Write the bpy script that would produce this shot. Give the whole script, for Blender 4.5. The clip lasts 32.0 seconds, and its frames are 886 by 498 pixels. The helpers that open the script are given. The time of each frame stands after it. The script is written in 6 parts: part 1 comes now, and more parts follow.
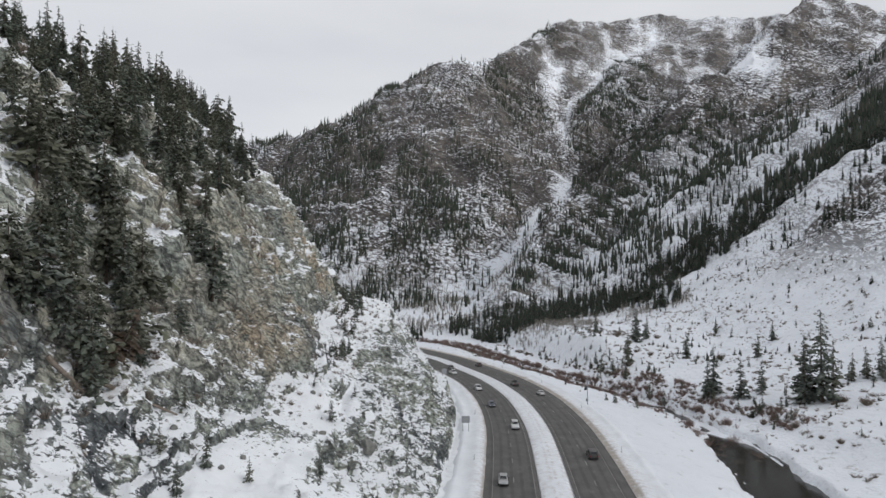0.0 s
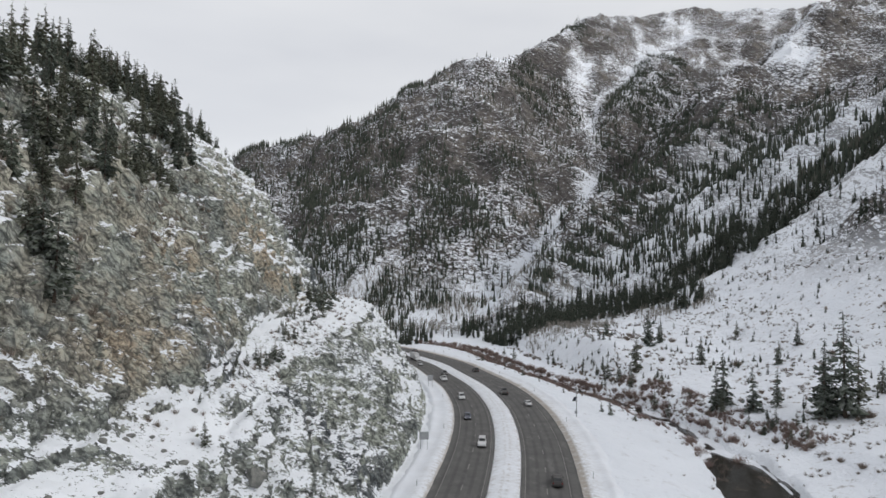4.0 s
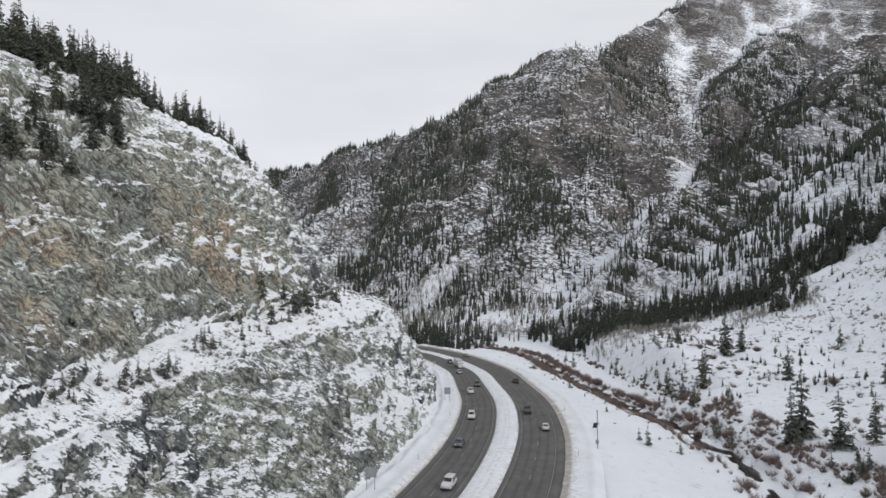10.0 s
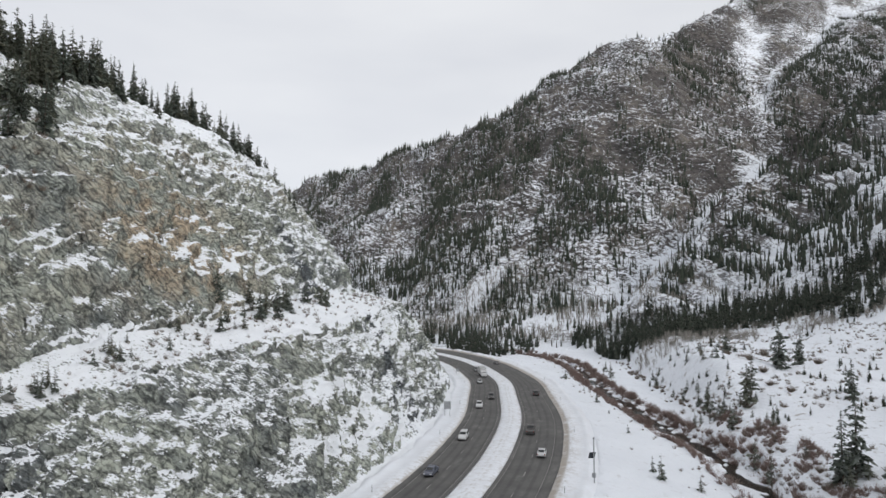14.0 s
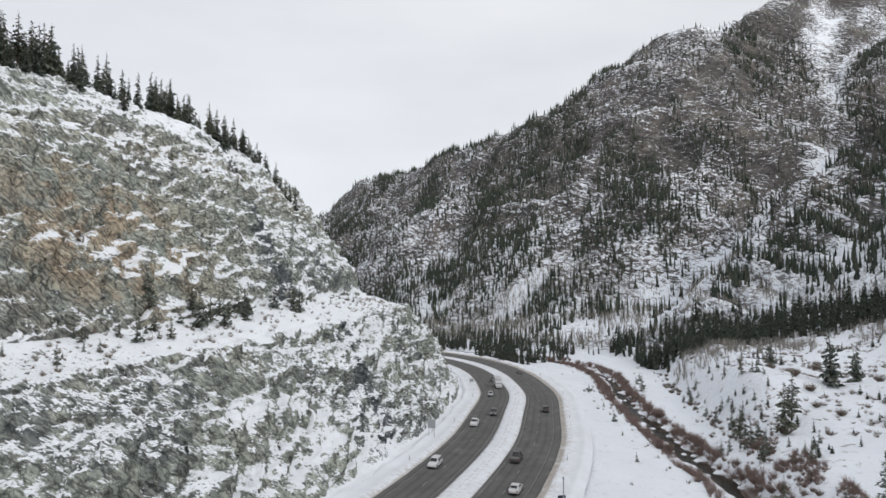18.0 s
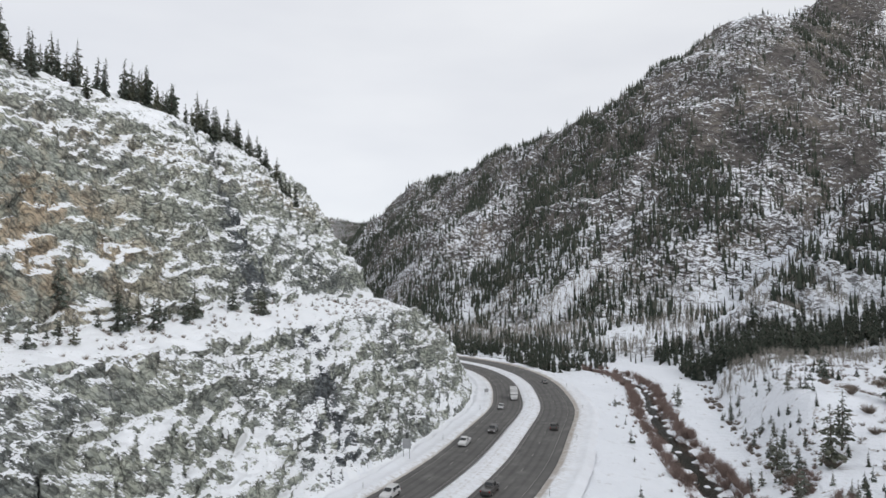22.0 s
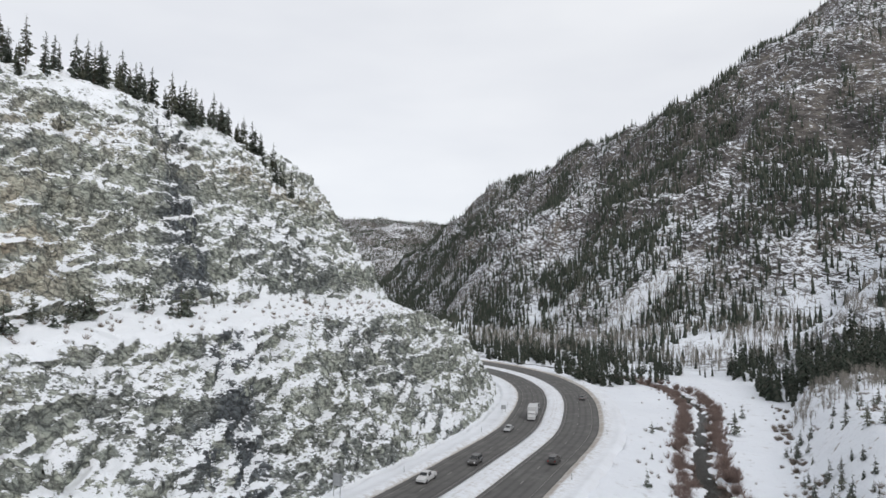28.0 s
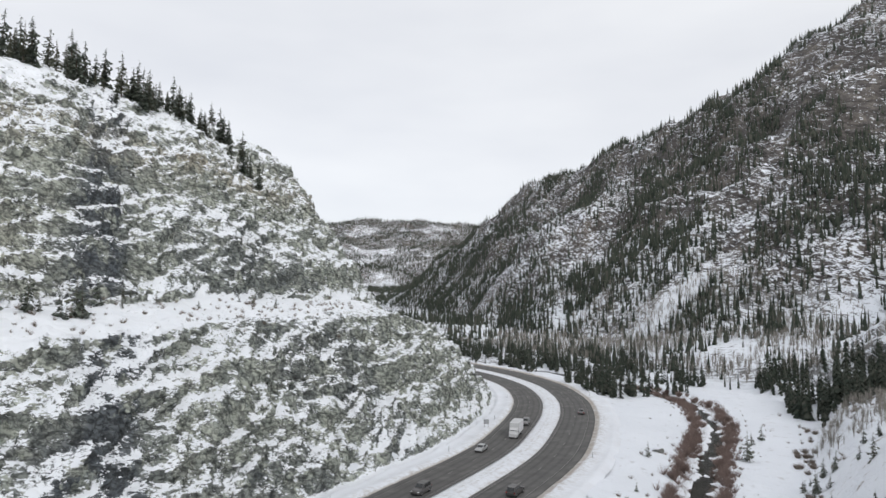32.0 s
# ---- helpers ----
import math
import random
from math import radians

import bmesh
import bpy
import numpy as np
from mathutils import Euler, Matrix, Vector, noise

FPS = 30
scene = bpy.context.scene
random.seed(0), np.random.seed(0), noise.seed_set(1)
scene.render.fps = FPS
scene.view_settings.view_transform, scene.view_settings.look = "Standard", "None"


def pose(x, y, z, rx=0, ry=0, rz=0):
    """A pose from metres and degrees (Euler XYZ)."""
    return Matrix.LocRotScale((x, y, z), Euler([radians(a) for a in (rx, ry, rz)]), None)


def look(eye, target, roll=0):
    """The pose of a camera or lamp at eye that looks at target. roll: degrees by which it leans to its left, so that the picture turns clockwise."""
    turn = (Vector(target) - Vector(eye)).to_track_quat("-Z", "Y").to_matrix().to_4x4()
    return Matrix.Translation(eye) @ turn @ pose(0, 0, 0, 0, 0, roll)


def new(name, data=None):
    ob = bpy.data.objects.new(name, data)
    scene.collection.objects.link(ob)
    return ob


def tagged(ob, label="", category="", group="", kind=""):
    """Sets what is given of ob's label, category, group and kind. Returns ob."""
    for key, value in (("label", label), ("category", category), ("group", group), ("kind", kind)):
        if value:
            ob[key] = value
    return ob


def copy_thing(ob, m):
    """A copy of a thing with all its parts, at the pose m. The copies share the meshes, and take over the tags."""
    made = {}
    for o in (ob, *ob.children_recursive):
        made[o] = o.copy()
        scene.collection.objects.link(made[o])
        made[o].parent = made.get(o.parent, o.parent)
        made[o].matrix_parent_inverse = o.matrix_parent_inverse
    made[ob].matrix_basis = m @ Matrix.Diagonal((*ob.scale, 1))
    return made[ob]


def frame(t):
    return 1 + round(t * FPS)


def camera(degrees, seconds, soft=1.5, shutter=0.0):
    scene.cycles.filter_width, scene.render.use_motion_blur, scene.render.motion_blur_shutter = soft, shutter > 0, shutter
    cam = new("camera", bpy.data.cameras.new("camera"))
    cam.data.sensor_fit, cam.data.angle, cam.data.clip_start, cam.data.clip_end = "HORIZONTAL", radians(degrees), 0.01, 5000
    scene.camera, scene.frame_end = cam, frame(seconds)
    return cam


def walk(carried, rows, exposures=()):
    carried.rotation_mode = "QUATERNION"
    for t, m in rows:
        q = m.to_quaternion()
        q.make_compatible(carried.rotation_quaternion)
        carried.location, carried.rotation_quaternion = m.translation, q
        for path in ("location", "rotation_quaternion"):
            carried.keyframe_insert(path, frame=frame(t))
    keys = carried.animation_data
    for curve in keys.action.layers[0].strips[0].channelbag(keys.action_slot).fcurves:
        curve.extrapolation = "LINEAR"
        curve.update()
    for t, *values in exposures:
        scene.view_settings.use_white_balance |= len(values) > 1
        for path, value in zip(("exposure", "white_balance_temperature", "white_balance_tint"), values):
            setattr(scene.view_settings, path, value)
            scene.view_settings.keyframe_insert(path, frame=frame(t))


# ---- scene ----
# seconds, x, y, z, heading, tilt, lean
PATH = [
    (0, 0.03, 0.03, 36.58, 0.000, 2.307, 0.384),
    (1, 4.59, 4.27, 36.62, 0.487, 2.315, 0.312),
    (2, 8.82, 8.77, 36.44, 0.890, 2.339, 0.326),
    (3, 12.92, 13.32, 36.10, 1.509, 2.349, 0.318),
    (3.5, 14.70, 15.40, 36.03, 2.249, 2.355, 0.294),
    (5.5, 23.06, 25.45, 35.44, 5.779, 2.385, 0.101),
    (6, 25.14, 28.35, 35.30, 6.542, 2.358, 0.075),
    (7, 28.83, 33.37, 35.14, 7.733, 2.379, 0.011),
    (8, 32.82, 38.59, 35.02, 9.000, 2.385, -0.051),
    (9, 36.51, 44.09, 34.96, 10.816, 2.407, -0.100),
    (10, 40.01, 49.56, 34.93, 12.391, 2.437, -0.159),
    (11, 43.57, 55.14, 34.87, 14.000, 2.461, -0.188),
    (12, 46.81, 60.85, 34.80, 15.600, 2.507, -0.219),
    (13, 50.12, 66.64, 34.77, 16.956, 2.585, -0.238),
    (14, 53.21, 72.51, 34.73, 18.379, 2.624, -0.216),
    (14.5, 54.73, 75.43, 34.82, 19.050, 2.640, -0.205),
    (16.5, 60.45, 87.53, 34.89, 21.610, 2.764, -0.180),
    (17, 61.70, 90.58, 34.91, 22.298, 2.782, -0.194),
    (18, 64.09, 96.64, 34.78, 23.763, 2.851, -0.220),
    (19, 66.40, 102.83, 34.62, 25.206, 2.911, -0.259),
    (20, 68.50, 109.07, 34.38, 26.607, 3.008, -0.247),
    (21, 70.47, 115.41, 34.08, 27.988, 3.079, -0.219),
    (22, 72.26, 121.83, 33.90, 29.381, 3.161, -0.170),
    (23, 74.04, 128.11, 33.76, 30.763, 3.245, -0.109),
    (24, 75.53, 134.29, 33.63, 32.150, 3.310, -0.082),
    (25, 76.73, 140.59, 33.39, 33.562, 3.371, -0.098),
    (25.5, 77.23, 143.66, 33.34, 34.240, 3.380, -0.097),
    (27.5, 79.30, 156.46, 33.11, 37.149, 3.376, 0.056),
    (28, 79.80, 159.69, 33.02, 37.804, 3.405, 0.121),
    (29, 80.20, 166.12, 32.82, 38.910, 3.466, 0.242),
    (30, 81.05, 172.51, 32.80, 39.762, 3.486, 0.381),
    (31, 81.46, 179.08, 32.71, 40.620, 3.525, 0.482),
    (32, 81.88, 185.55, 32.71, 41.550, 3.550, 0.525),
]
cam = camera(69.56, 32.0, soft=1.5)
walk(cam, [(t, pose(x, y, z, 90 + tilt, 0, head) @ pose(0, 0, 0, 0, 0, lean)) for t, x, y, z, head, tilt, lean in PATH],
     exposures=[(0, -0.02), (6, 0.06), (13, 0.11), (19, 0.16), (25, 0.19), (32, 0.22)])

# ---- sky and light ----
SUN_ELEV, SUN_ROT = radians(26), radians(108)
world = bpy.data.worlds.new("sky")
scene.world = world
world.use_nodes = True
wn, wl = world.node_tree.nodes, world.node_tree.links
wn.clear()
w_out = wn.new("ShaderNodeOutputWorld")
w_bg = wn.new("ShaderNodeBackground")
w_sky = wn.new("ShaderNodeTexSky")
w_sky.sky_type, w_sky.sun_disc = "NISHITA", False
w_sky.sun_elevation, w_sky.sun_rotation = SUN_ELEV, SUN_ROT
w_sky.altitude, w_sky.dust_density = 2700, 2.0
w_scale = wn.new("ShaderNodeVectorMath")
w_scale.operation = "SCALE"
w_scale.inputs["Scale"].default_value = 0.10
wl.new(w_sky.outputs[0], w_scale.inputs[0])
# high overcast: a veil of cloud over the clear sky, a little uneven
w_co = wn.new("ShaderNodeTexCoord")
w_map = wn.new("ShaderNodeMapping")
w_map.inputs["Scale"].default_value = (1.2, 1.2, 4.0)
w_noise = wn.new("ShaderNodeTexNoise")
w_noise.inputs["Scale"].default_value = 1.6
w_noise.inputs["Detail"].default_value = 4.0
w_ramp = wn.new("ShaderNodeValToRGB")
w_ramp.color_ramp.elements[0].position, w_ramp.color_ramp.elements[0].color = 0.30, (0.705, 0.72, 0.758, 1)
w_ramp.color_ramp.elements[1].position, w_ramp.color_ramp.elements[1].color = 0.72, (0.84, 0.85, 0.868, 1)
wl.new(w_co.outputs["Generated"], w_map.inputs[0])
wl.new(w_map.outputs[0], w_noise.inputs["Vector"])
wl.new(w_noise.outputs["Fac"], w_ramp.inputs[0])
w_mix = wn.new("ShaderNodeMixRGB")
w_mix.inputs[0].default_value = 0.90
wl.new(w_scale.outputs[0], w_mix.inputs[1])
wl.new(w_ramp.outputs[0], w_mix.inputs[2])
wl.new(w_mix.outputs[0], w_bg.inputs["Color"])
w_bg.inputs["Strength"].default_value = 1.0
wl.new(w_bg.outputs[0], w_out.inputs["Surface"])
sun_data = bpy.data.lights.new("sun", "SUN")
sun_data.energy, sun_data.angle, sun_data.color = 1.75, radians(35), (1.0, 0.97, 0.93)
sun = new("sun", sun_data)
sun.matrix_world = look((0, 0, 600), (-math.sin(SUN_ROT) * 600, -math.cos(SUN_ROT) * 600, 600 - 600 * math.tan(SUN_ELEV)))

# ---- materials ----
class Mat:
    """A node material with a few short-cuts."""

    def __init__(self, name, rough=0.8, metal=0.0, spec=0.3):
        self.m = bpy.data.materials.new(name)
        self.m.use_nodes = True
        self.n, self.l = self.m.node_tree.nodes, self.m.node_tree.links
        self.b = self.n["Principled BSDF"]
        self.b.inputs["Roughness"].default_value = rough
        self.b.inputs["Metallic"].default_value = metal
        self.b.inputs["Specular IOR Level"].default_value = spec
        self.geo = self.n.new("ShaderNodeNewGeometry")

    def put(self, value, socket):
        if hasattr(value, "node"):
            self.l.new(value, socket)
        elif isinstance(value, (tuple, list)) and len(value) == 3 and socket.type == "RGBA":
            socket.default_value = (*value, 1)
        else:
            socket.default_value = value

    def noise(self, scale, detail=5.0, rough=0.55, stretch=None, vec=None, distort=0.0):
        t = self.n.new("ShaderNodeTexNoise")
        t.inputs["Scale"].default_value, t.inputs["Detail"].default_value = scale, detail
        t.inputs["Roughness"].default_value, t.inputs["Distortion"].default_value = rough, distort
        self.l.new(self.vec(stretch, vec), t.inputs["Vector"])
        return t.outputs["Fac"]

    def vec(self, stretch=None, vec=None):
        v = vec if vec is not None else self.geo.outputs["Position"]
        if stretch is None:
            return v
        mp = self.n.new("ShaderNodeMapping")
        if len(stretch) > 3:  # turned first, then stretched
            mp.vector_type = "TEXTURE"
            mp.inputs["Rotation"].default_value = stretch[3:]
            mp.inputs["Scale"].default_value = [1 / f for f in stretch[:3]]
        else:
            mp.inputs["Scale"].default_value = stretch
        self.l.new(v, mp.inputs[0])
        return mp.outputs[0]

    def voronoi(self, scale, stretch=None, feature="F1", out="Distance", rand=1.0, vec=None):
        t = self.n.new("ShaderNodeTexVoronoi")
        t.feature = feature
        t.inputs["Scale"].default_value, t.inputs["Randomness"].default_value = scale, rand
        self.l.new(self.vec(stretch, vec), t.inputs["Vector"])
        return t.outputs[out]

    def ramp(self, fac, *stops):
        r = self.n.new("ShaderNodeValToRGB")
        e = r.color_ramp.elements
        while len(e) < len(stops):
            e.new(0.5)
        for k, (p, c) in zip(e, stops):
            k.position = p
            k.color = (*c, 1) if isinstance(c, (tuple, list)) else (c, c, c, 1)
        self.l.new(fac, r.inputs[0])
        return r.outputs[0]

    def math(self, op, a, b=0.0, c=None, clamp=False):
        t = self.n.new("ShaderNodeMath")
        t.operation, t.use_clamp = op, clamp
        self.put(a, t.inputs[0]), self.put(b, t.inputs[1])
        if c is not None:
            self.put(c, t.inputs[2])
        return t.outputs[0]

    def mix(self, fac, a, b, mode="MIX"):
        t = self.n.new("ShaderNodeMixRGB")
        t.blend_type = mode
        for v, s in zip((fac, a, b), t.inputs):
            self.put(v, s)
        return t.outputs[0]

    def smooth(self, x, lo, hi):
        t = self.n.new("ShaderNodeMapRange")
        t.interpolation_type = "SMOOTHSTEP"
        t.inputs["From Min"].default_value, t.inputs["From Max"].default_value = lo, hi
        self.l.new(x, t.inputs["Value"])
        return t.outputs["Result"]

    def slope(self):
        s = self.n.new("ShaderNodeSeparateXYZ")
        self.l.new(self.geo.outputs["Normal"], s.inputs[0])
        return s.outputs[2]

    def attr(self, name):
        a = self.n.new("ShaderNodeAttribute")
        a.attribute_name = name
        return a.outputs["Fac"]

    def island(self):
        return self.geo.outputs["Random Per Island"]

    def random(self):
        return self.n.new("ShaderNodeObjectInfo").outputs["Random"]

    def color(self, c):
        self.put(c, self.b.inputs["Base Color"])

    def rough(self, r):
        self.put(r, self.b.inputs["Roughness"])

    def bump(self, height, strength=0.5, dist=0.1, prev=None):
        t = self.n.new("ShaderNodeBump")
        t.inputs["Strength"].default_value, t.inputs["Distance"].default_value = strength, dist
        self.l.new(height, t.inputs["Height"])
        if prev is not None:
            self.l.new(prev, t.inputs["Normal"])
        self.l.new(t.outputs[0], self.b.inputs["Normal"])
        return t.outputs[0]


    def relief(self, height, dist, strength=1.0):
        """The normal of a surface roughened by a height, and how far it looks up."""
        t = self.n.new("ShaderNodeBump")
        t.inputs["Strength"].default_value, t.inputs["Distance"].default_value = strength, dist
        self.l.new(height, t.inputs["Height"])
        z = self.n.new("ShaderNodeSeparateXYZ")
        self.l.new(t.outputs[0], z.inputs[0])
        return t.outputs[0], z.outputs[2]


SNOW = (0.80, 0.83, 0.88)


def make_cliff_mat():
    k = Mat("snowy_rock", 0.85, 0, 0.2)
    lean = (-0.75, 0.0, 0.0)  # the joints dip down the valley
    warp = k.n.new("ShaderNodeVectorMath")
    warp.operation = "MULTIPLY_ADD"
    wob = k.n.new("ShaderNodeTexNoise")
    wob.inputs["Scale"].default_value, wob.inputs["Detail"].default_value = 0.6, 4.0
    k.l.new(k.geo.outputs["Position"], wob.inputs["Vector"])
    k.l.new(wob.outputs["Color"], warp.inputs[0])
    warp.inputs[1].default_value = (2.2, 2.2, 2.2)
    k.l.new(k.geo.outputs["Position"], warp.inputs[2])
    bent = warp.outputs[0]
    # broken rock: blocks of a few metres and lumps of about one
    big = k.voronoi(0.30, (0.9, 0.6, 1.2, *lean), vec=bent)
    lump = k.voronoi(0.62, (1.0, 0.40, 1.5, *lean), vec=bent)
    flat = k.attr("flat")
    grit_relief = k.mix(flat, k.noise(1.3, 4, 0.62, (0.9, 0.34, 1.6, *lean), distort=0.25), k.noise(1.2, 4, 0.62, (0.9, 0.6, 1.4, -0.15, 0.0, 0.0), distort=0.4))
    h = k.math("MULTIPLY_ADD", big, -1.4, k.math("MULTIPLY", grit_relief, 0.7))
    h = k.math("MULTIPLY_ADD", lump, -0.9, h)
    rough, up = k.relief(h, 1.0)
    # grey-green schist with ochre and rusty stains and dark bands
    mid = k.noise(0.16, 5, 0.6)
    cell = k.n.new("ShaderNodeSeparateColor")
    k.l.new(k.voronoi(0.62, (1.0, 0.40, 1.5, *lean), "F1", "Color", vec=bent), cell.inputs[0])
    tone = k.math("MULTIPLY_ADD", cell.outputs[0], 0.24, k.math("MULTIPLY", k.mix(flat, k.noise(0.30, 6, 0.68, (0.8, 0.35, 1.6, *lean)), k.noise(0.24, 6, 0.68)), 0.86))
    rock = k.ramp(tone, (0.32, (0.165, 0.180, 0.172)), (0.46, (0.285, 0.308, 0.278)), (0.60, (0.395, 0.418, 0.366)), (0.78, (0.315, 0.330, 0.305)))
    rust = k.math("MULTIPLY", k.attr("rust"), k.smooth(k.noise(0.13, 5, 0.7), 0.40, 0.58))
    rock = k.mix(k.math("MULTIPLY", rust, 0.78), rock, k.ramp(k.noise(0.5, 5, 0.7), (0.3, (0.30, 0.22, 0.15)), (0.5, (0.48, 0.37, 0.26)), (0.7, (0.45, 0.41, 0.33))))
    dark = k.math("MULTIPLY", k.attr("dark"), k.smooth(k.noise(0.20, 6, 0.7, None, bent), 0.41, 0.49))
    rock = k.mix(k.math("MULTIPLY", dark, 0.85), rock, (0.080, 0.092, 0.112))
    # relief shading put into the colour: hollows of the grit darker, crests lighter
    rock = k.mix(k.smooth(grit_relief, 0.38, 0.57), k.mix(1.0, rock, (0.52, 0.52, 0.53), "MULTIPLY"), k.mix(1.0, rock, (1.32, 1.32, 1.30), "MULTIPLY"))
    # dark joints between blocks and lumps, with the crevice shade painted in
    crack_shade = k.voronoi(0.34, (0.9, 0.6, 1.2, *lean), "DISTANCE_TO_EDGE", "Distance", vec=bent)
    rock = k.mix(k.math("MULTIPLY", k.smooth(crack_shade, 0.07, 0.0), 0.6), rock, (0.045, 0.048, 0.047))
    seam_shade = k.voronoi(0.62, (1.0, 0.40, 1.5, *lean), "DISTANCE_TO_EDGE", "Distance", vec=bent)
    rock = k.mix(k.math("MULTIPLY", k.smooth(seam_shade, 0.07, 0.0), 0.48), rock, (0.055, 0.058, 0.057))
    # snow caps whatever looks up, thick along the ledges, thin on the sheer faces
    lay = k.math("MULTIPLY_ADD", k.slope(), 1.4, k.math("MULTIPLY", up, 0.28))
    lay = k.math("ADD", lay, k.math("MULTIPLY", k.math("SUBTRACT", k.mix(flat, k.noise(0.13, 4, 0.6, (0.8, 0.40, 1.6)), k.noise(0.17, 4, 0.6, (0.6, 0.22, 1.7, -0.06, 0.0, 0.0))), 0.5), 1.25))
    lay = k.math("ADD", lay, k.math("MULTIPLY", k.math("SUBTRACT", k.noise(0.75, 3, 0.6, (0.9, 0.5, 1.7, -0.3, 0.0, 0.0)), 0.5), 1.4))
    lay = k.math("ADD", lay, k.math("MULTIPLY", k.math("SUBTRACT", k.mix(flat, k.noise(2.0, 3, 0.62, (1.0, 0.36, 1.6, *lean), distort=0.3), k.noise(1.9, 3, 0.62, (1.0, 0.6, 1.5, -0.1, 0.0, 0.0), distort=0.6)), 0.5), k.math("MULTIPLY_ADD", k.attr("slab"), -1.4, 2.9)))
    lay = k.math("ADD", lay, k.attr("bias"))
    snow = k.smooth(lay, 1.09, 1.18)
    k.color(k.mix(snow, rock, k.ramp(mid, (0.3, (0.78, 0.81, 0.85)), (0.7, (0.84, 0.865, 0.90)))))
    k.rough(k.math("MULTIPLY_ADD", snow, -0.2, 0.9))
    calm = k.n.new("ShaderNodeMix")
    calm.data_type = "VECTOR"
    k.put(k.math("MULTIPLY", snow, 0.7), calm.inputs[0])
    k.l.new(rough, calm.inputs[4]), k.l.new(k.geo.outputs["Normal"], calm.inputs[5])
    k.l.new(calm.outputs[1], k.b.inputs["Normal"])
    return k.m


def make_ground_mat():
    k = Mat("snow_and_slope", 0.75, 0, 0.2)
    fine, mid = k.noise(0.5, 5, 0.65), k.noise(0.045, 5, 0.6)
    rock = k.ramp(k.noise(0.02, 6, 0.65), (0.3, (0.080, 0.076, 0.075)), (0.5, (0.117, 0.108, 0.102)), (0.62, (0.166, 0.149, 0.132)), (0.75, (0.099, 0.094, 0.091)))
    rock = k.mix(k.smooth(k.noise(0.16, 6, 0.8, (0.6, 0.6, 1.5)), 0.34, 0.66), k.mix(1.0, rock, (0.45, 0.45, 0.46), "MULTIPLY"), k.mix(1.0, rock, (1.3, 1.3, 1.3), "MULTIPLY"))
    crag = k.attr("crag")
    # ribs, ledges and broken rock give the snow its footholds
    rib = k.noise(0.065, 4, 0.65, (0.8, 1.0, 1.5, 0.5, 0.3, 0.0), distort=0.3)
    lump = k.voronoi(0.16, (0.8, 0.8, 1.4, 0.5, 0.3, 0.0))
    h = k.math("MULTIPLY_ADD", lump, -1.6, k.math("MULTIPLY", rib, 14.0))
    h = k.math("MULTIPLY_ADD", k.noise(0.28, 3, 0.65), 2.0, h)
    rough, up = k.relief(h, 1.0)
    lay = k.math("MULTIPLY_ADD", up, 0.5, k.math("MULTIPLY", k.slope(), 0.6))
    lay = k.math("ADD", lay, k.math("MULTIPLY", k.math("SUBTRACT", k.noise(0.012, 4), 0.5), 0.6))
    lay = k.math("ADD", lay, k.math("MULTIPLY", k.math("SUBTRACT", k.noise(0.30, 3, 0.65, (0.6, 0.9, 1.7, 0.5, 0.3, 0.0), distort=0.3), 0.5), 2.2))
    lay = k.math("ADD", lay, k.math("MULTIPLY", k.math("SUBTRACT", k.noise(0.8, 2, 0.6, (0.8, 0.8, 1.3)), 0.5), 0.9))
    lay = k.math("ADD", lay, k.attr("clear"))
    bare = k.math("MULTIPLY", crag, k.math("SUBTRACT", 1.0, k.smooth(lay, 0.86, 0.91)))
    # brown scrub and grass poking through on the valley floor
    scrub = k.math("MULTIPLY", k.attr("scrub"), k.smooth(k.noise(0.32, 6, 0.75), 0.58, 0.66))
    snow = k.ramp(mid, (0.3, (0.74, 0.77, 0.82)), (0.7, SNOW))
    c = k.mix(bare, snow, rock)
    c = k.mix(scrub, c, k.ramp(fine, (0.35, (0.12, 0.09, 0.065)), (0.65, (0.26, 0.21, 0.16))))
    k.color(c)
    soft = k.bump(k.math("ADD", k.math("MULTIPLY", fine, 0.35), k.math("MULTIPLY", k.noise(0.11, 5, 0.7), 3.0)), 0.7, 0.8)
    both = k.n.new("ShaderNodeMix")
    both.data_type = "VECTOR"
    k.put(k.math("MULTIPLY", bare, 0.8), both.inputs[0])
    k.l.new(soft, both.inputs[4]), k.l.new(rough, both.inputs[5])
    k.l.new(both.outputs[1], k.b.inputs["Normal"])
    return k.m


def make_asphalt():
    k = Mat("asphalt", 0.8, 0, 0.35)
    u = k.attr("across")
    base = k.ramp(k.noise(0.25, 5, 0.6), (0.3, (0.086, 0.084, 0.082)), (0.7, (0.128, 0.124, 0.119)))
    tread = k.math("MULTIPLY", k.math("COSINE", k.math("MULTIPLY", u, 3.49)), 0.5)
    base = k.mix(k.smooth(tread, -0.1, 0.5), base, k.mix(1.0, base, (0.78, 0.78, 0.79), "MULTIPLY"))
    salt = k.math("MULTIPLY", k.smooth(k.noise(0.5, 6, 0.7, (1.0, 0.35, 1.0)), 0.5, 0.75), 0.28)
    base = k.mix(salt, base, (0.30, 0.29, 0.28))
    k.color(base)
    k.bump(k.noise(18, 3), 0.25, 0.01)
    return k.m


def plain_mat(name, a, b, scale=1.0, rough=0.8, metal=0.0, bump=0.0, island=False, spec=0.3):
    k = Mat(name, rough, metal, spec)
    f = k.noise(scale, 5, 0.65)
    if island:
        f = k.math("MULTIPLY_ADD", k.island(), 0.5, k.math("MULTIPLY", f, 0.5))
    k.color(k.ramp(f, (0.3, a), (0.7, b)))
    if bump:
        k.bump(f, 0.5, bump)
    return k.m


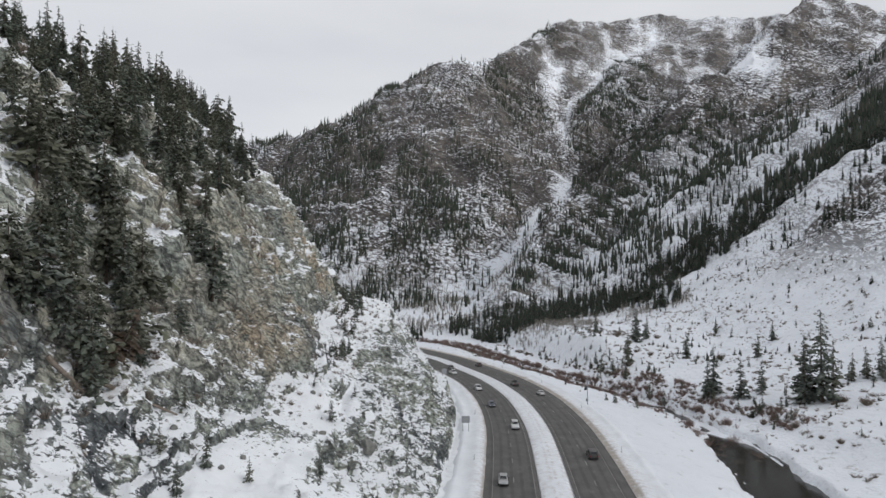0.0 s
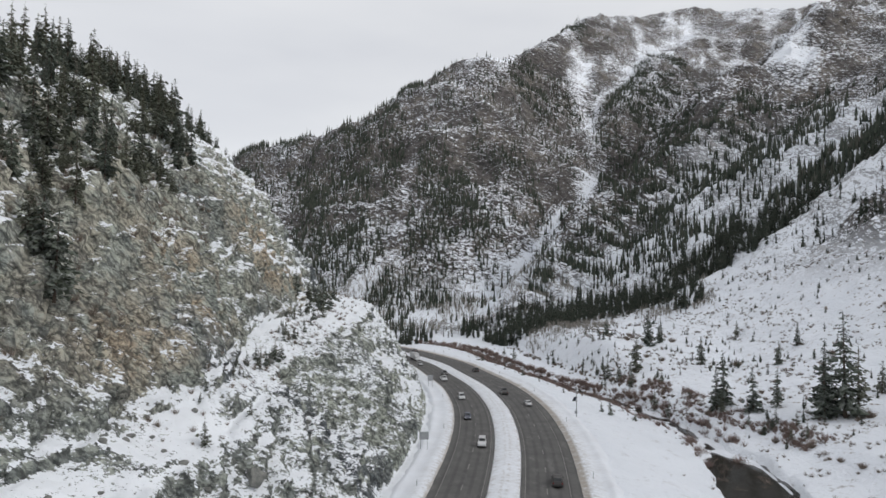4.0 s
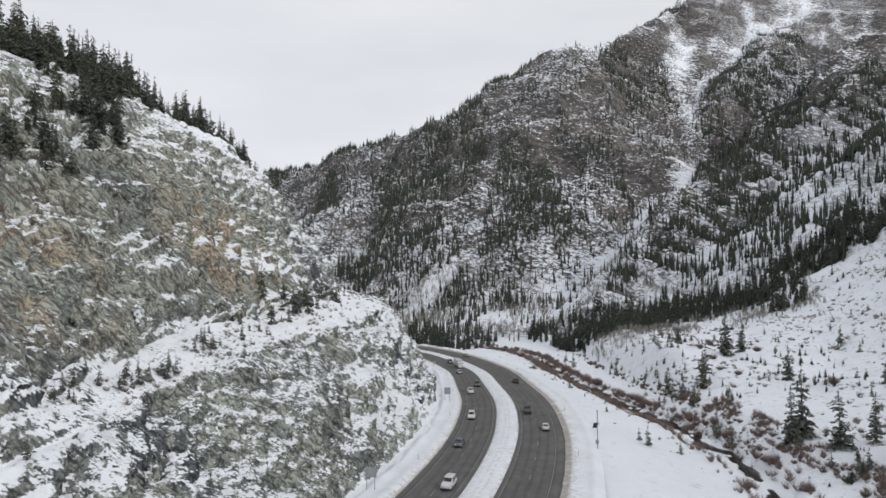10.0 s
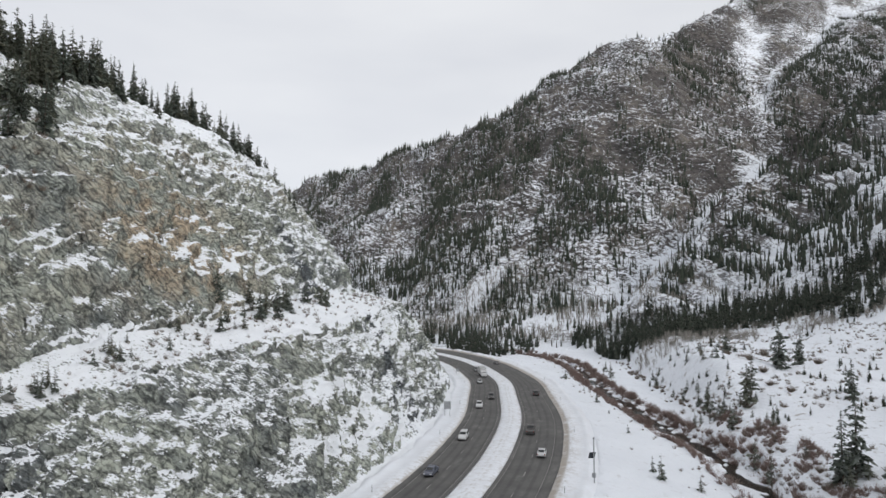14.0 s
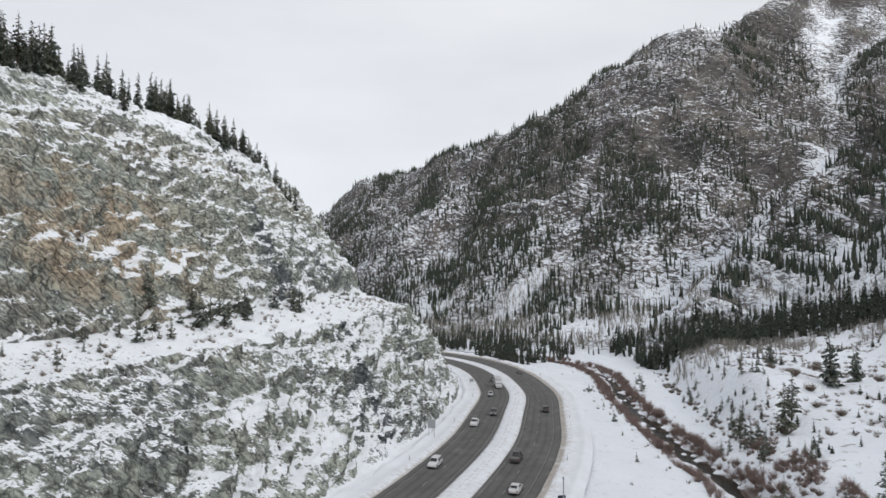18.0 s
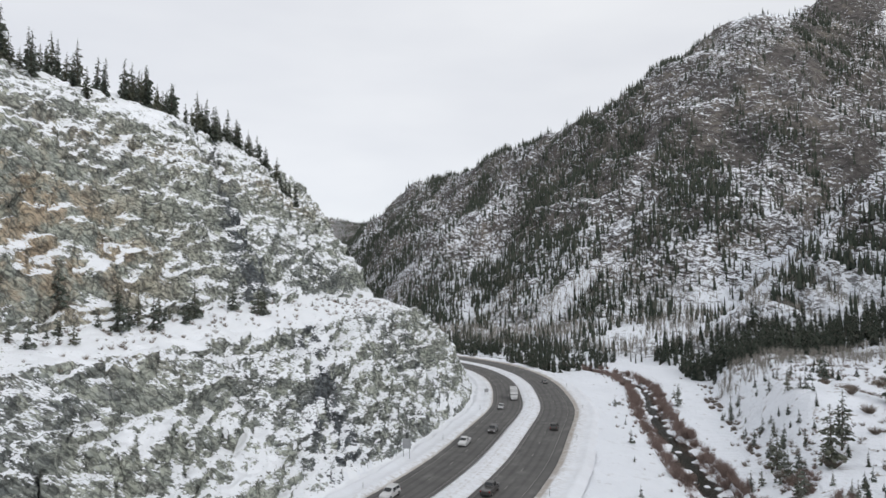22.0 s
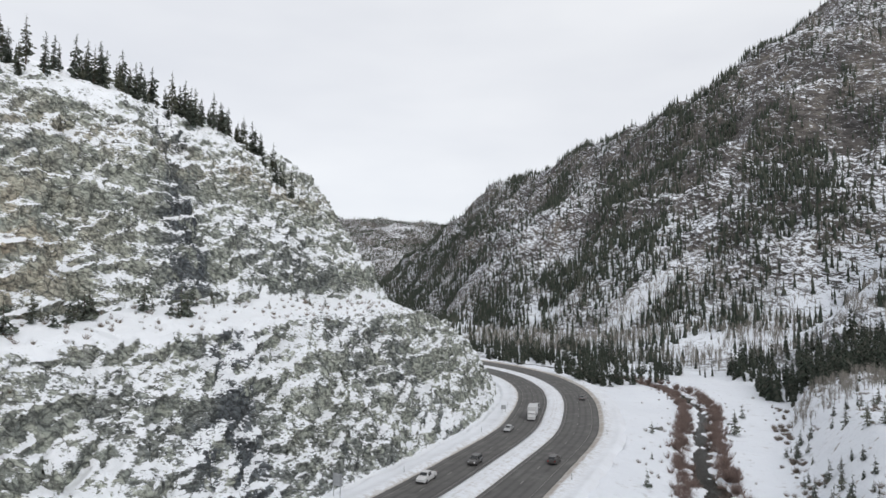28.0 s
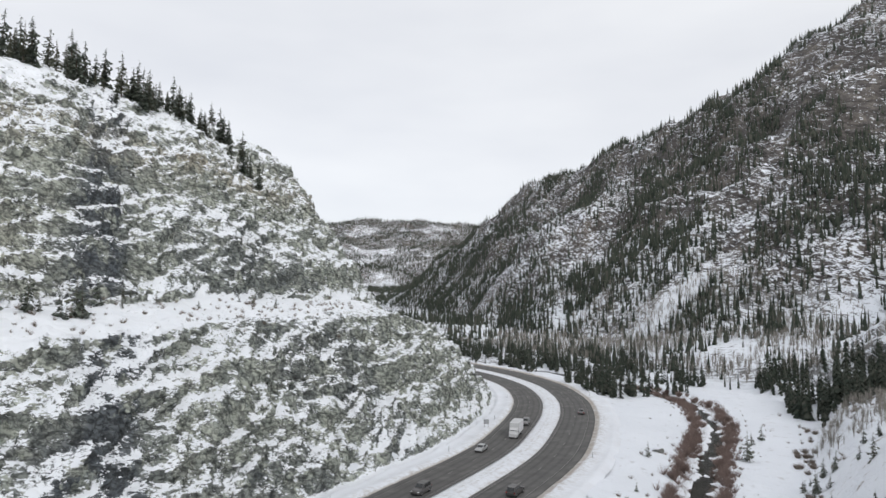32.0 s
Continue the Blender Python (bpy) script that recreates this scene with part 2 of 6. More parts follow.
def make_packed_snow():
    k = Mat("ploughed_snow", 0.7, 0, 0.3)
    dirt = k.math("MULTIPLY", k.smooth(k.noise(0.9, 6, 0.7), 0.40, 0.68), k.attr("dirt"))
    dirt = k.math("MAXIMUM", dirt, k.math("MULTIPLY", k.smooth(k.attr("dirt"), 0.70, 1.0), k.smooth(k.noise(0.5, 5, 0.7), 0.2, 0.55)))
    k.color(k.mix(dirt, k.ramp(k.noise(0.15, 4), (0.3, (0.72, 0.74, 0.78)), (0.7, SNOW)), (0.38, 0.345, 0.305)))
    k.bump(k.noise(1.2, 5, 0.62), 0.6, 0.14)
    return k.m


def make_needles(name, a, b, frost=0.0):
    k = Mat(name, 0.75, 0, 0.2)
    f = k.math("MULTIPLY_ADD", k.noise(0.9, 4, 0.7), 0.7, k.math("MULTIPLY", k.random(), 0.3))
    c = k.ramp(f, (0.25, a), (0.75, b))
    if frost:
        lay = k.math("ADD", k.slope(), k.math("SUBTRACT", k.noise(1.7, 4), 0.5))
        c = k.mix(k.math("MULTIPLY", k.smooth(lay, 0.62, 0.85), frost), c, (0.75, 0.78, 0.82))
    k.color(c)
    return k.m


def make_far_needles():
    k = Mat("far_needles", 0.85, 0, 0.1)
    c = k.ramp(k.island(), (0.0, (0.038, 0.048, 0.039)), (0.6, (0.060, 0.070, 0.055)), (0.9, (0.088, 0.092, 0.075)), (1.0, (0.105, 0.102, 0.086)))
    k.color(c)
    return k.m


def make_water():
    k = Mat("cold_water", 0.12, 0, 0.25)
    k.color(k.ramp(k.noise(0.2, 4), (0.3, (0.020, 0.019, 0.017)), (0.7, (0.044, 0.040, 0.034))))
    k.rough(0.12)
    k.bump(k.noise(1.3, 4, 0.6), 0.2, 0.08)
    return k.m


CLIFF, GROUND, ASPHALT = make_cliff_mat(), make_ground_mat(), make_asphalt()
PACKED, WATER = make_packed_snow(), make_water()
LINE = plain_mat("worn_paint", (0.13, 0.128, 0.125), (0.33, 0.32, 0.30), 0.9, 0.7)
NEEDLE = make_needles("spruce_needles", (0.060, 0.074, 0.059), (0.122, 0.138, 0.107), 0.10)
NEEDLE_B = make_needles("pine_needles", (0.072, 0.080, 0.058), (0.142, 0.146, 0.105), 0.08)
FAR_NEEDLE = make_far_needles()
BARK = plain_mat("bark", (0.05, 0.038, 0.03), (0.13, 0.10, 0.08), 3.0, 0.9)
TWIG = plain_mat("bare_twigs", (0.14, 0.113, 0.093), (0.28, 0.235, 0.195), 0.8, 0.9, island=True)
WILLOW = plain_mat("red_willow_twigs", (0.175, 0.128, 0.115), (0.31, 0.235, 0.205), 0.8, 0.9, island=True)
ASPEN = plain_mat("pale_aspen_twigs", (0.20, 0.185, 0.165), (0.36, 0.335, 0.30), 0.5, 0.9, island=True)
METAL = plain_mat("grey_metal", (0.30, 0.31, 0.32), (0.42, 0.43, 0.44), 2.0, 0.45, 0.7)
PANEL_BACK = plain_mat("sign_back", (0.36, 0.37, 0.38), (0.48, 0.49, 0.50), 1.5, 0.5, 0.4)
DARK_PANEL = plain_mat("dark_panel", (0.02, 0.022, 0.03), (0.04, 0.045, 0.06), 1.0, 0.25)
RUSTY = make_needles("dead_needles", (0.075, 0.055, 0.042), (0.15, 0.115, 0.085))
STONE = plain_mat("grey_boulder", (0.10, 0.105, 0.10), (0.26, 0.26, 0.24), 1.4, 0.9, bump=0.2)
SNOWCAP = plain_mat("fresh_snow", (0.74, 0.77, 0.81), SNOW, 0.6, 0.7, bump=0.1)
DEADWOOD = plain_mat("weathered_log", (0.13, 0.10, 0.08), (0.28, 0.24, 0.20), 2.0, 0.9, bump=0.05)

# ---- the lie of the land ----
def hashed(ix, iy, iz, seed):
    h = (ix * 374761393 + iy * 668265263 + iz * 1274126177 + seed * 974634277) & 0xFFFFFFFF
    h = ((h ^ (h >> 13)) * 1103515245) & 0xFFFFFFFF
    h = ((h ^ (h >> 16)) * 747796405) & 0xFFFFFFFF
    return ((h ^ (h >> 15)) & 0xFFFF) / 32767.5 - 1.0


def vnoise(x, y, z=0.0, seed=0):
    """Smooth value noise in -1..1 on arrays."""
    x, y, z = np.broadcast_arrays(np.asarray(x, float), y, z)
    fx, fy, fz = np.floor(x), np.floor(y), np.floor(z)
    ix, iy, iz = fx.astype(np.int64), fy.astype(np.int64), fz.astype(np.int64)
    u, v, w = x - fx, y - fy, z - fz
    u, v, w = u * u * (3 - 2 * u), v * v * (3 - 2 * v), w * w * (3 - 2 * w)
    out = 0.0
    flat = not np.any(fz) and not np.any(w)
    for dz in ((0,) if flat else (0, 1)):
        a = hashed(ix, iy, iz + dz, seed) * (1 - u) + hashed(ix + 1, iy, iz + dz, seed) * u
        b = hashed(ix, iy + 1, iz + dz, seed) * (1 - u) + hashed(ix + 1, iy + 1, iz + dz, seed) * u
        c = a * (1 - v) + b * v
        out = out + (c if flat else c * (w if dz else 1 - w))
    return out


def fbm(x, y, z=0.0, octaves=4, seed=0, gain=0.5, ridged=False):
    out, amp = 0.0, 1.0
    for o in range(octaves):
        n = vnoise(np.asarray(x) * 2.03 ** o + 17.3 * o, np.asarray(y) * 2.03 ** o - 9.1 * o, np.asarray(z) * 2.03 ** o, seed + o)
        out = out + amp * ((1 - 2 * np.abs(n)) if ridged else n)
        amp *= gain
    return out


def spline(pts, n):
    """A smooth line of n points through pts."""
    p = np.array(pts, float)
    p = np.vstack([2 * p[0] - p[1], p, 2 * p[-1] - p[-2]])
    t = np.linspace(0, len(pts) - 1.0001, n)
    i = t.astype(int)
    f = (t - i)[:, None]
    a, b, c, d = p[i], p[i + 1], p[i + 2], p[i + 3]
    return 0.5 * (2 * b + (c - a) * f + (2 * a - 5 * b + 4 * c - d) * f ** 2 + (3 * b - a - 3 * c + d) * f ** 3)


def even(line, step):
    """The same line with points every step metres, and the stations."""
    seg = np.r_[0, np.cumsum(np.hypot(*np.diff(line[:, :2], axis=0).T))]
    s = np.arange(0, seg[-1], step)
    return np.stack([np.interp(s, seg, line[:, k]) for k in range(line.shape[1])], 1), s


ROAD, ROAD_S = even(spline([(-62, -200, 1.5), (-28, -120, 1), (-8, -60, 0.6), (6, 0, 0.3), (14.5, 60, 0.1), (19.5, 109, 0), (22.8, 150, -0.2), (23.2, 180, -0.6), (21.5, 206, -1.0),
                            (16.8, 238, -1.9), (8.5, 272, -3.0), (-0.5, 305, -3.9), (-12, 332, -4.5), (-25.5, 358, -5.0), (-42, 382, -5.5), (-65, 405, -5.9), (-97, 424, -6.2),
                            (-140, 438, -6.6), (-200, 448, -7), (-280, 456, -7.5)], 900), 2.0)
ROAD_T = np.gradient(ROAD[:, :2], axis=0)
ROAD_T /= np.linalg.norm(ROAD_T, axis=1)[:, None]
ROAD_R = np.stack([ROAD_T[:, 1], -ROAD_T[:, 0]], 1)
L_IN, L_OUT, R_IN, R_OUT = -2.8, -12.4, 2.8, 13.0
RIVER, RIVER_S = even(spline([(30, 20, -6.2), (52, 80, -6.5), (66, 118, -6.8), (71, 140, -7), (74, 168, -7.0), (74, 198, -7.1), (66, 233, -7.2), (55, 260, -7.3), (45, 287, -7.4),
                              (36, 312, -7.5), (29, 335, -7.6), (22, 360, -7.7), (12, 388, -7.8), (-8, 420, -8), (-50, 446, -8.2), (-120, 464, -8.5), (-260, 480, -9)], 600), 2.0)


def nearest(x, y, line, stations=None):
    """Signed offset (right is positive), height and station of the nearest point of a line."""
    x, y = np.ravel(x), np.ravel(y)
    off, zz, ss = np.empty(len(x)), np.empty(len(x)), np.empty(len(x))
    tang = np.gradient(line[:, :2], axis=0)
    tang /= np.linalg.norm(tang, axis=1)[:, None]
    for a in range(0, len(x), 20000):
        px, py = x[a:a + 20000], y[a:a + 20000]
        d2 = (px[:, None] - line[None, :, 0]) ** 2 + (py[:, None] - line[None, :, 1]) ** 2
        i = d2.argmin(1)
        dx, dy = px - line[i, 0], py - line[i, 1]
        along = dx * tang[i, 0] + dy * tang[i, 1]
        side = dx * tang[i, 1] - dy * tang[i, 0]
        inside = np.abs(along) < 2.5
        off[a:a + 20000] = np.where(inside, side, np.sign(side) * np.sqrt(d2[np.arange(len(i)), i]))
        zz[a:a + 20000] = line[i, 2]
        ss[a:a + 20000] = i * 2.0 + np.clip(along, -1, 1)
    return off, zz, ss


def smax(a, b, k):
    h = np.clip(0.5 + 0.5 * (a - b) / k, 0, 1)
    return b + (a - b) * h + k * h * (1 - h)


def smin(a, b, k):
    return -smax(-a, -b, k)


def sstep(x, lo, hi):
    t = np.clip((x - lo) / (hi - lo), 0, 1)
    return t * t * (3 - 2 * t)


def ridge(x, y, pts, left, right):
    """The height of a roof-like spur along a line of (x, y, z) with a slope on each side."""
    line, _ = even(spline(pts, 60), 25.0)
    off, z, _ = nearest(x, y, line)
    return z - np.where(off < 0, -off * left, off * right)


GULLY = even(spline([(2, 486, 0), (31, 520, 0), (47, 556, 0), (71, 661, 0), (88, 702, 0), (110, 769, 0), (147, 835, 0), (196, 980, 0), (198, 1110, 0), (208, 1215, 0), (232, 1347, 0), (262, 1480, 0)], 200), 4.0)[0]
COULOIR = even(spline([(198, 1100, 0), (223, 1145, 0), (331, 1420, 0), (448, 1665, 0), (662, 1977, 0)], 120), 6.0)[0]
SPUR = even(spline([(20, 440, 0), (42, 492, 0), (73, 568, 0), (104, 605, 0), (139, 640, 0), (193, 720, 0), (262, 830, 0), (380, 960, 0)], 120), 4.0)[0]


def bench_height(y):
    return np.interp(y, [0, 60, 107, 151, 185, 220, 254, 305, 350, 400], [7, 12, 17.5, 23.5, 25.5, 28, 30.5, 31, 24, 12])


def cliff_profile(d, y):
    """Height over the road of the rock cut, d metres left of the asphalt, at the northing y: lower face, bench, upper face, wooded crest."""
    zb = bench_height(y)
    de = np.interp(y, [60, 110, 150, 190, 300], [21, 24, 28, 30, 30])
    db = np.interp(y, [60, 110, 140, 175, 220, 300], [27, 29, 34, 41, 43, 43]) + 2.6 * vnoise(np.asarray(y) / 12, 0.5, seed=313) + 1.2 * vnoise(np.asarray(y) / 4.5, 0.5, seed=314)
    low = zb * np.interp((d - 7.5) / (de - 7.5), [-0.5, 0, 0.12, 0.55, 0.9, 1.0], [0.0, 0.01, 0.16, 0.64, 0.965, 1.0])
    mid = zb + 3.0 * np.clip((d - de) / (db - de), 0, 1)
    u = d - db
    up = np.interp(u, [0, 2, 4.5, 12, 20, 32, 42, 70, 140, 300], [0, 1.8, 8.0, 19, 31, 44.5, 52, 64, 78, 140])
    g = np.interp(y, [0, 272, 304, 336, 356, 372], [1, 1, 0.97, 0.70, 0.27, 0.0])
    return np.where(d < de, low, np.where(d < db, mid, zb + 3 + up * g))


def land(x, y):
    """Height of the ground, and what covers it: crag, scrub."""
    shape = np.shape(x)
    x, y = np.ravel(x).astype(float), np.ravel(y).astype(float)
    off, zr, st = nearest(x, y, ROAD)
    roff, zw, _ = nearest(x, y, RIVER)
    # valley floor between the road and the river and beyond
    floor = zr - 0.35 - 4.6 * sstep(off, 17, 48) + 0.5 * fbm(x / 14, y / 14, octaves=3, seed=3)
    floor = np.where(np.abs(off) < 16, zr - 0.35, floor)
    wide = np.interp(y, [100, 125, 168, 178, 190, 240, 300, 400], [5.5, 6.5, 5.6, 2.6, 2.4, 2.3, 2.0, 1.5]) + np.interp(y, [100, 200], [1.6, 1.9]) * fbm(x / 8, y / 8, octaves=3, seed=9)
    cut = sstep(np.abs(roff), wide, wide + 2.5)
    floor = np.where(off > 14, (zw - 1.0) * (1 - cut) + np.maximum(floor, zw + 0.9) * cut, floor)
    # the terrace and the valley side to the right
    toe = np.interp(y, [-200, 0, 150, 200, 250, 308, 340, 400, 480, 560], [150, 140, 128, 116, 104, 98, 97, 90, 80, 40])
    v = (x - toe) * 0.93
    side = np.interp(v, [-60, -44, -37, -27, 0, 15, 45, 100, 250, 500, 1500], [-40, -8.5, -6, -0.5, 4, 8, 20, 50, 150, 330, 700])
    side = side + sstep(v, -30, 20) * (2.2 * fbm(x / 30, y / 30, octaves=4, seed=5) + 0.5 * fbm(x / 6, y / 6, octaves=2, seed=8))
    # the bank that lifts the terrace over the river flat
    e = x - np.interp(y, [150, 200, 238, 257, 268, 299, 316, 341, 370, 398, 425, 470], [95, 83, 75, 69.5, 67, 60.5, 54, 49, 42, 36, 27, 8])
    bank_up = sstep(y, 262, 305) * sstep(y, 500, 440)
    side = np.where(y > 255, side + bank_up * (np.interp(e, [-4, 2, 6, 12, 20, 32, 60, 90], [0, 1.0, 4.5, 8.5, 8.0, 5.5, 1.0, 0.0]) + 0.8 * sstep(e, 4, 12) * fbm(x / 9, y / 9, octaves=3, seed=12)), side)
    side = side - 3.5 * np.exp(-((x - 132) / 30) ** 2 - ((y - 285) / 45) ** 2)
    # the mountain
    wx, wy = x + 24 * fbm(x / 160, y / 160, octaves=3, seed=21), y + 24 * fbm(x / 160, y / 160, octaves=3, seed=31)
    yt = np.interp(wx, [-900, -640, -540, -480, -300, -210, -110, -60, 0, 64, 110, 190, 260, 400, 700], [1060, 930, 862, 838, 690, 640, 600, 580, 570, 590, 628, 655, 712, 800, 900])
    vv = wy - yt
    face = np.interp(vv, [-200, 0, 40, 120, 400, 1500], [-60, -9, 18, 72, 285, 1100])
    cap = np.interp(x, [-900, -700, -640, -590, -545, -480, -400, -302, -245, -180, -140, -70, 0, 130, 246, 308, 500, 700], [-12, 162, 213, 226, 204, 224, 233, 243, 243, 265, 312, 356, 391, 467, 604, 682, 780, 850])
    apron = np.interp(x, [-260, -120, -40, 30, 70], [0.035, 0.05, 0.13, 0.17, 0.17]) * (y - np.interp(x, [-260, -120, -40, 10, 70], [560, 505, 470, 452, 450])) - 8.0
    face = np.where(y < 700, smax(face, np.minimum(apron, 12.0), 4), face)
    face = smin(face, cap + 0.06 * (y - 1000), 30)
    spur = ridge(wx, wy, [(14, 440, -12), (60, 530, 28), (110, 615, 78), (155, 690, 120), (238, 757, 172), (420, 950, 330), (650, 1200, 520), (900, 1500, 700)], 0.75, 0.55)
    rock = smax(smax(face, spur, 10), side, 8)
    steep = sstep(rock, 8, 90)
    # the avalanche gully and the couloir above it are cut into the face
    goff, coff_ = nearest(x, y, GULLY)[0], nearest(x, y, COULOIR)[0]
    goff = goff + 5 * fbm(x / 40, y / 40, octaves=3, seed=63)
    coff_ = coff_ + 9 * fbm(x / 50, y / 50, octaves=3, seed=64)
    rock = rock - np.interp(y, [560, 700, 850, 1100], [2, 7, 16, 22]) * np.exp(-(goff / 26) ** 2) * (y > 500) - 20 * np.exp(-(coff_ / 34) ** 2) * (y > 1090)
    rough = fbm(x / 75, y / 75, rock / 60, octaves=5, seed=41, ridged=True, gain=0.55)
    rock = rock + steep * (10 * rough + 4.2 * fbm(x / 34, y / 34, rock / 22, octaves=4, seed=51, ridged=True))
    # far hills down the valley
    far = ridge(x, y, [(-4200, 1300, 420), (-3300, 1900, 330), (-2700, 2500, 360), (-2100, 3000, 380), (-1300, 3600, 520), (0, 3900, 700)], 0.28, 0.28) + 40 * fbm(x / 500, y / 500, octaves=4, seed=61, ridged=True)
    z = smax(floor, rock, 3.0)
    z = np.where(np.hypot(x, y) > 1500, np.maximum(z, far), z)
    z = np.where((off > 14) & (y < 470), np.minimum(z, (zw - 1.0) * (1 - cut) + np.maximum(z, zw + 0.6) * cut), z)
    # left of the road: the cut hill
    d = -off + L_OUT
    hill = zr - 0.35 + cliff_profile(d, y)
    z = np.where(off < -16, np.where(y < 470, hill - 7 * sstep(d, 6, 16) * ((y > 34) & (y < 408) & (x > -142) & (d < 120)), z), z)
    z = np.where((off < -16) & (y > 380), np.minimum(z, np.maximum(hill, far)), z)
    crag = np.clip(np.maximum(sstep(rock, 26, 70) * (off > 0), sstep(x, -90, -160) * 1.0), 0, 1)
    crag = np.where(y > 440, np.maximum(crag, sstep(rock, 4, 40)), crag)
    crag = np.where((y > 450) & (y < 640) & (x > -260) & (x < 80), np.maximum(crag, 0.85 * sstep(apron, -7.5, -4)), crag)
    crag = np.where((np.hypot(x, y) > 1800) & (x < -700), 1.0, crag)
    scrub = np.where((off > 17) & (rock < 120), 0.25 + 0.75 * sstep(v, -48, -25), 0) * (1 - crag * 0.6)
    # snow chutes: the avalanche gully, its fan, and the open strips low on the face
    chute = np.abs(x - np.interp(y, [560, 600, 640, 680], [-128, -112, -92, -70])) + 60 * (y > 690)
    gw = np.interp(y, [520, 640, 720, 780, 835, 880, 1000, 1100, 1250, 1450], [30, 26, 13, 9, 9, 15, 17, 12, 18, 22])
    clear = np.interp(y, [500, 640, 700, 780, 850, 1000, 1080, 1200], [0.24, 0.32, 0.7, 1.3, 0.7, 0.30, 0.34, 0.36]) * np.exp(-(goff / gw) ** 2) * (y > 500)
    clear = clear + 0.28 * np.exp(-((goff + 34) / 30) ** 2) * sstep(y, 520, 580) * sstep(y, 740, 660)
    clear = clear + 0.34 * np.exp(-(coff_ / np.interp(y, [1100, 1300, 1600, 2000], [9, 12, 26, 50])) ** 2) * (y > 1110)
    clear = clear + 0.8 * np.exp(-((x - 488) / 30) ** 2 - ((y - 991) / 30) ** 2)
    clear = clear + 0.8 * np.exp(-(chute / 9) ** 2) * (y > 560) * (y < 655)
    clear = clear + 0.45 * np.exp(-((x + 185) / 16) ** 2 - ((y - 640) / 22) ** 2)
    high = sstep(rock, 300, 430) * (y > 700)
    clear = clear + high * (0.34 * sstep(fbm((x - 0.35 * y) / 34, y / 150, octaves=4, seed=67), 0.05, 0.7) - 0.10)
    # the snowy flank right of the wooded spur
    soff = nearest(x, y, SPUR)[0]
    flank = sstep(soff, 20, 60) * sstep(soff, 330, 240) * sstep(rock, 230, 150) * (y > 380)
    clear = clear + 0.22 * flank + 0.10 * sstep(rock, 100, 20) * (y > 500)
    crag = crag * (1 - 0.35 * flank)
    clear = clear - 0.10 * sstep(rock, 60, 160) * (y > 480) * (1 - flank) * (1 - 0.6 * high)
    clear = clear + (0.22 * sstep(fbm(x / 160, y / 160, octaves=3, seed=69), 0.3, 0.6) - 0.26) * ((np.hypot(x, y) > 1800) & (x < -700))
    return z.reshape(shape), crag.reshape(shape), scrub.reshape(shape), clear.reshape(shape)


def grid_mesh(name, xyz, mat, attrs=(), smooth=True):
    """A sheet of quads from an array (rows, columns, 3), with point attributes."""
    n, m = xyz.shape[:2]
    me = bpy.data.meshes.new(name)
    idx = np.arange(n * m).reshape(n, m)
    q = np.stack([idx[:-1, :-1], idx[:-1, 1:], idx[1:, 1:], idx[1:, :-1]], -1).reshape(-1, 4)
    me.vertices.add(n * m)
    me.vertices.foreach_set("co", xyz.reshape(-1).astype(np.float32))
    me.loops.add(q.size)
    me.loops.foreach_set("vertex_index", q.reshape(-1).astype(np.int32))
    me.polygons.add(len(q))
    me.polygons.foreach_set("loop_start", np.arange(0, q.size, 4, dtype=np.int32))
    me.polygons.foreach_set("use_smooth", np.full(len(q), smooth))
    me.update(calc_edges=True)
    for key, val in attrs:
        me.attributes.new(key, "FLOAT", "POINT").data.foreach_set("value", val.reshape(-1).astype(np.float32))
    me.materials.append(mat)
    return new(name, me)


# the ground: one sheet from underfoot to the horizon
ANG = np.radians(np.r_[np.arange(-180, -52, 6.0), np.arange(-52, 92, 0.25), np.arange(92, 181, 6.0)])
RAD = np.r_[0.5, 8, 16, 24, 32, 40 * 1.0095 ** np.arange(0, 505)]
gx = 20 - np.sin(ANG)[None, :] * RAD[:, None]
gy = -20 + np.cos(ANG)[None, :] * RAD[:, None]
gz, gcrag, gscrub, gclear = land(gx, gy)
ground = tagged(grid_mesh("ground", np.stack([gx, gy, gz], -1)[:, ::-1], GROUND, (("crag", gcrag[:, ::-1]), ("scrub", gscrub[:, ::-1]), ("clear", gclear[:, ::-1]))),
                "snow-covered valley floor and steep rocky mountain slopes", "ground", kind="structure")

# the rock cut beside the road: faces broken into tilted blocks
def blocks(px, py, pz, size, seed):
    """Uneven heights of rock blocks that lean along the joints."""
    wob = 0.35 * vnoise(px / size * 0.7, py / size * 0.7, pz / size * 0.7, seed + 7)
    a = (0.82 * py + 0.57 * pz) / (2.2 * size) + wob
    b = (0.57 * py - 0.82 * pz) / (0.9 * size) + wob
    c = (px + 0.3 * py) / (1.3 * size) + wob
    return hashed(np.floor(a).astype(np.int64), np.floor(b).astype(np.int64), np.floor(c).astype(np.int64), seed)


STEP = 0.38
CX, CY = np.arange(12, -150, -STEP), np.arange(26, 420, STEP)
cx, cy = np.meshgrid(CX, CY)
coff, czr, cst = (a.reshape(cx.shape) for a in nearest(cx, cy, ROAD))
cd = -coff + L_OUT
wob = 2.4 * fbm(cx / 26, cy / 26, octaves=4, seed=71) * sstep(cd, 8, 16)
cz = czr - 0.35 + cliff_profile(cd + wob, cy)


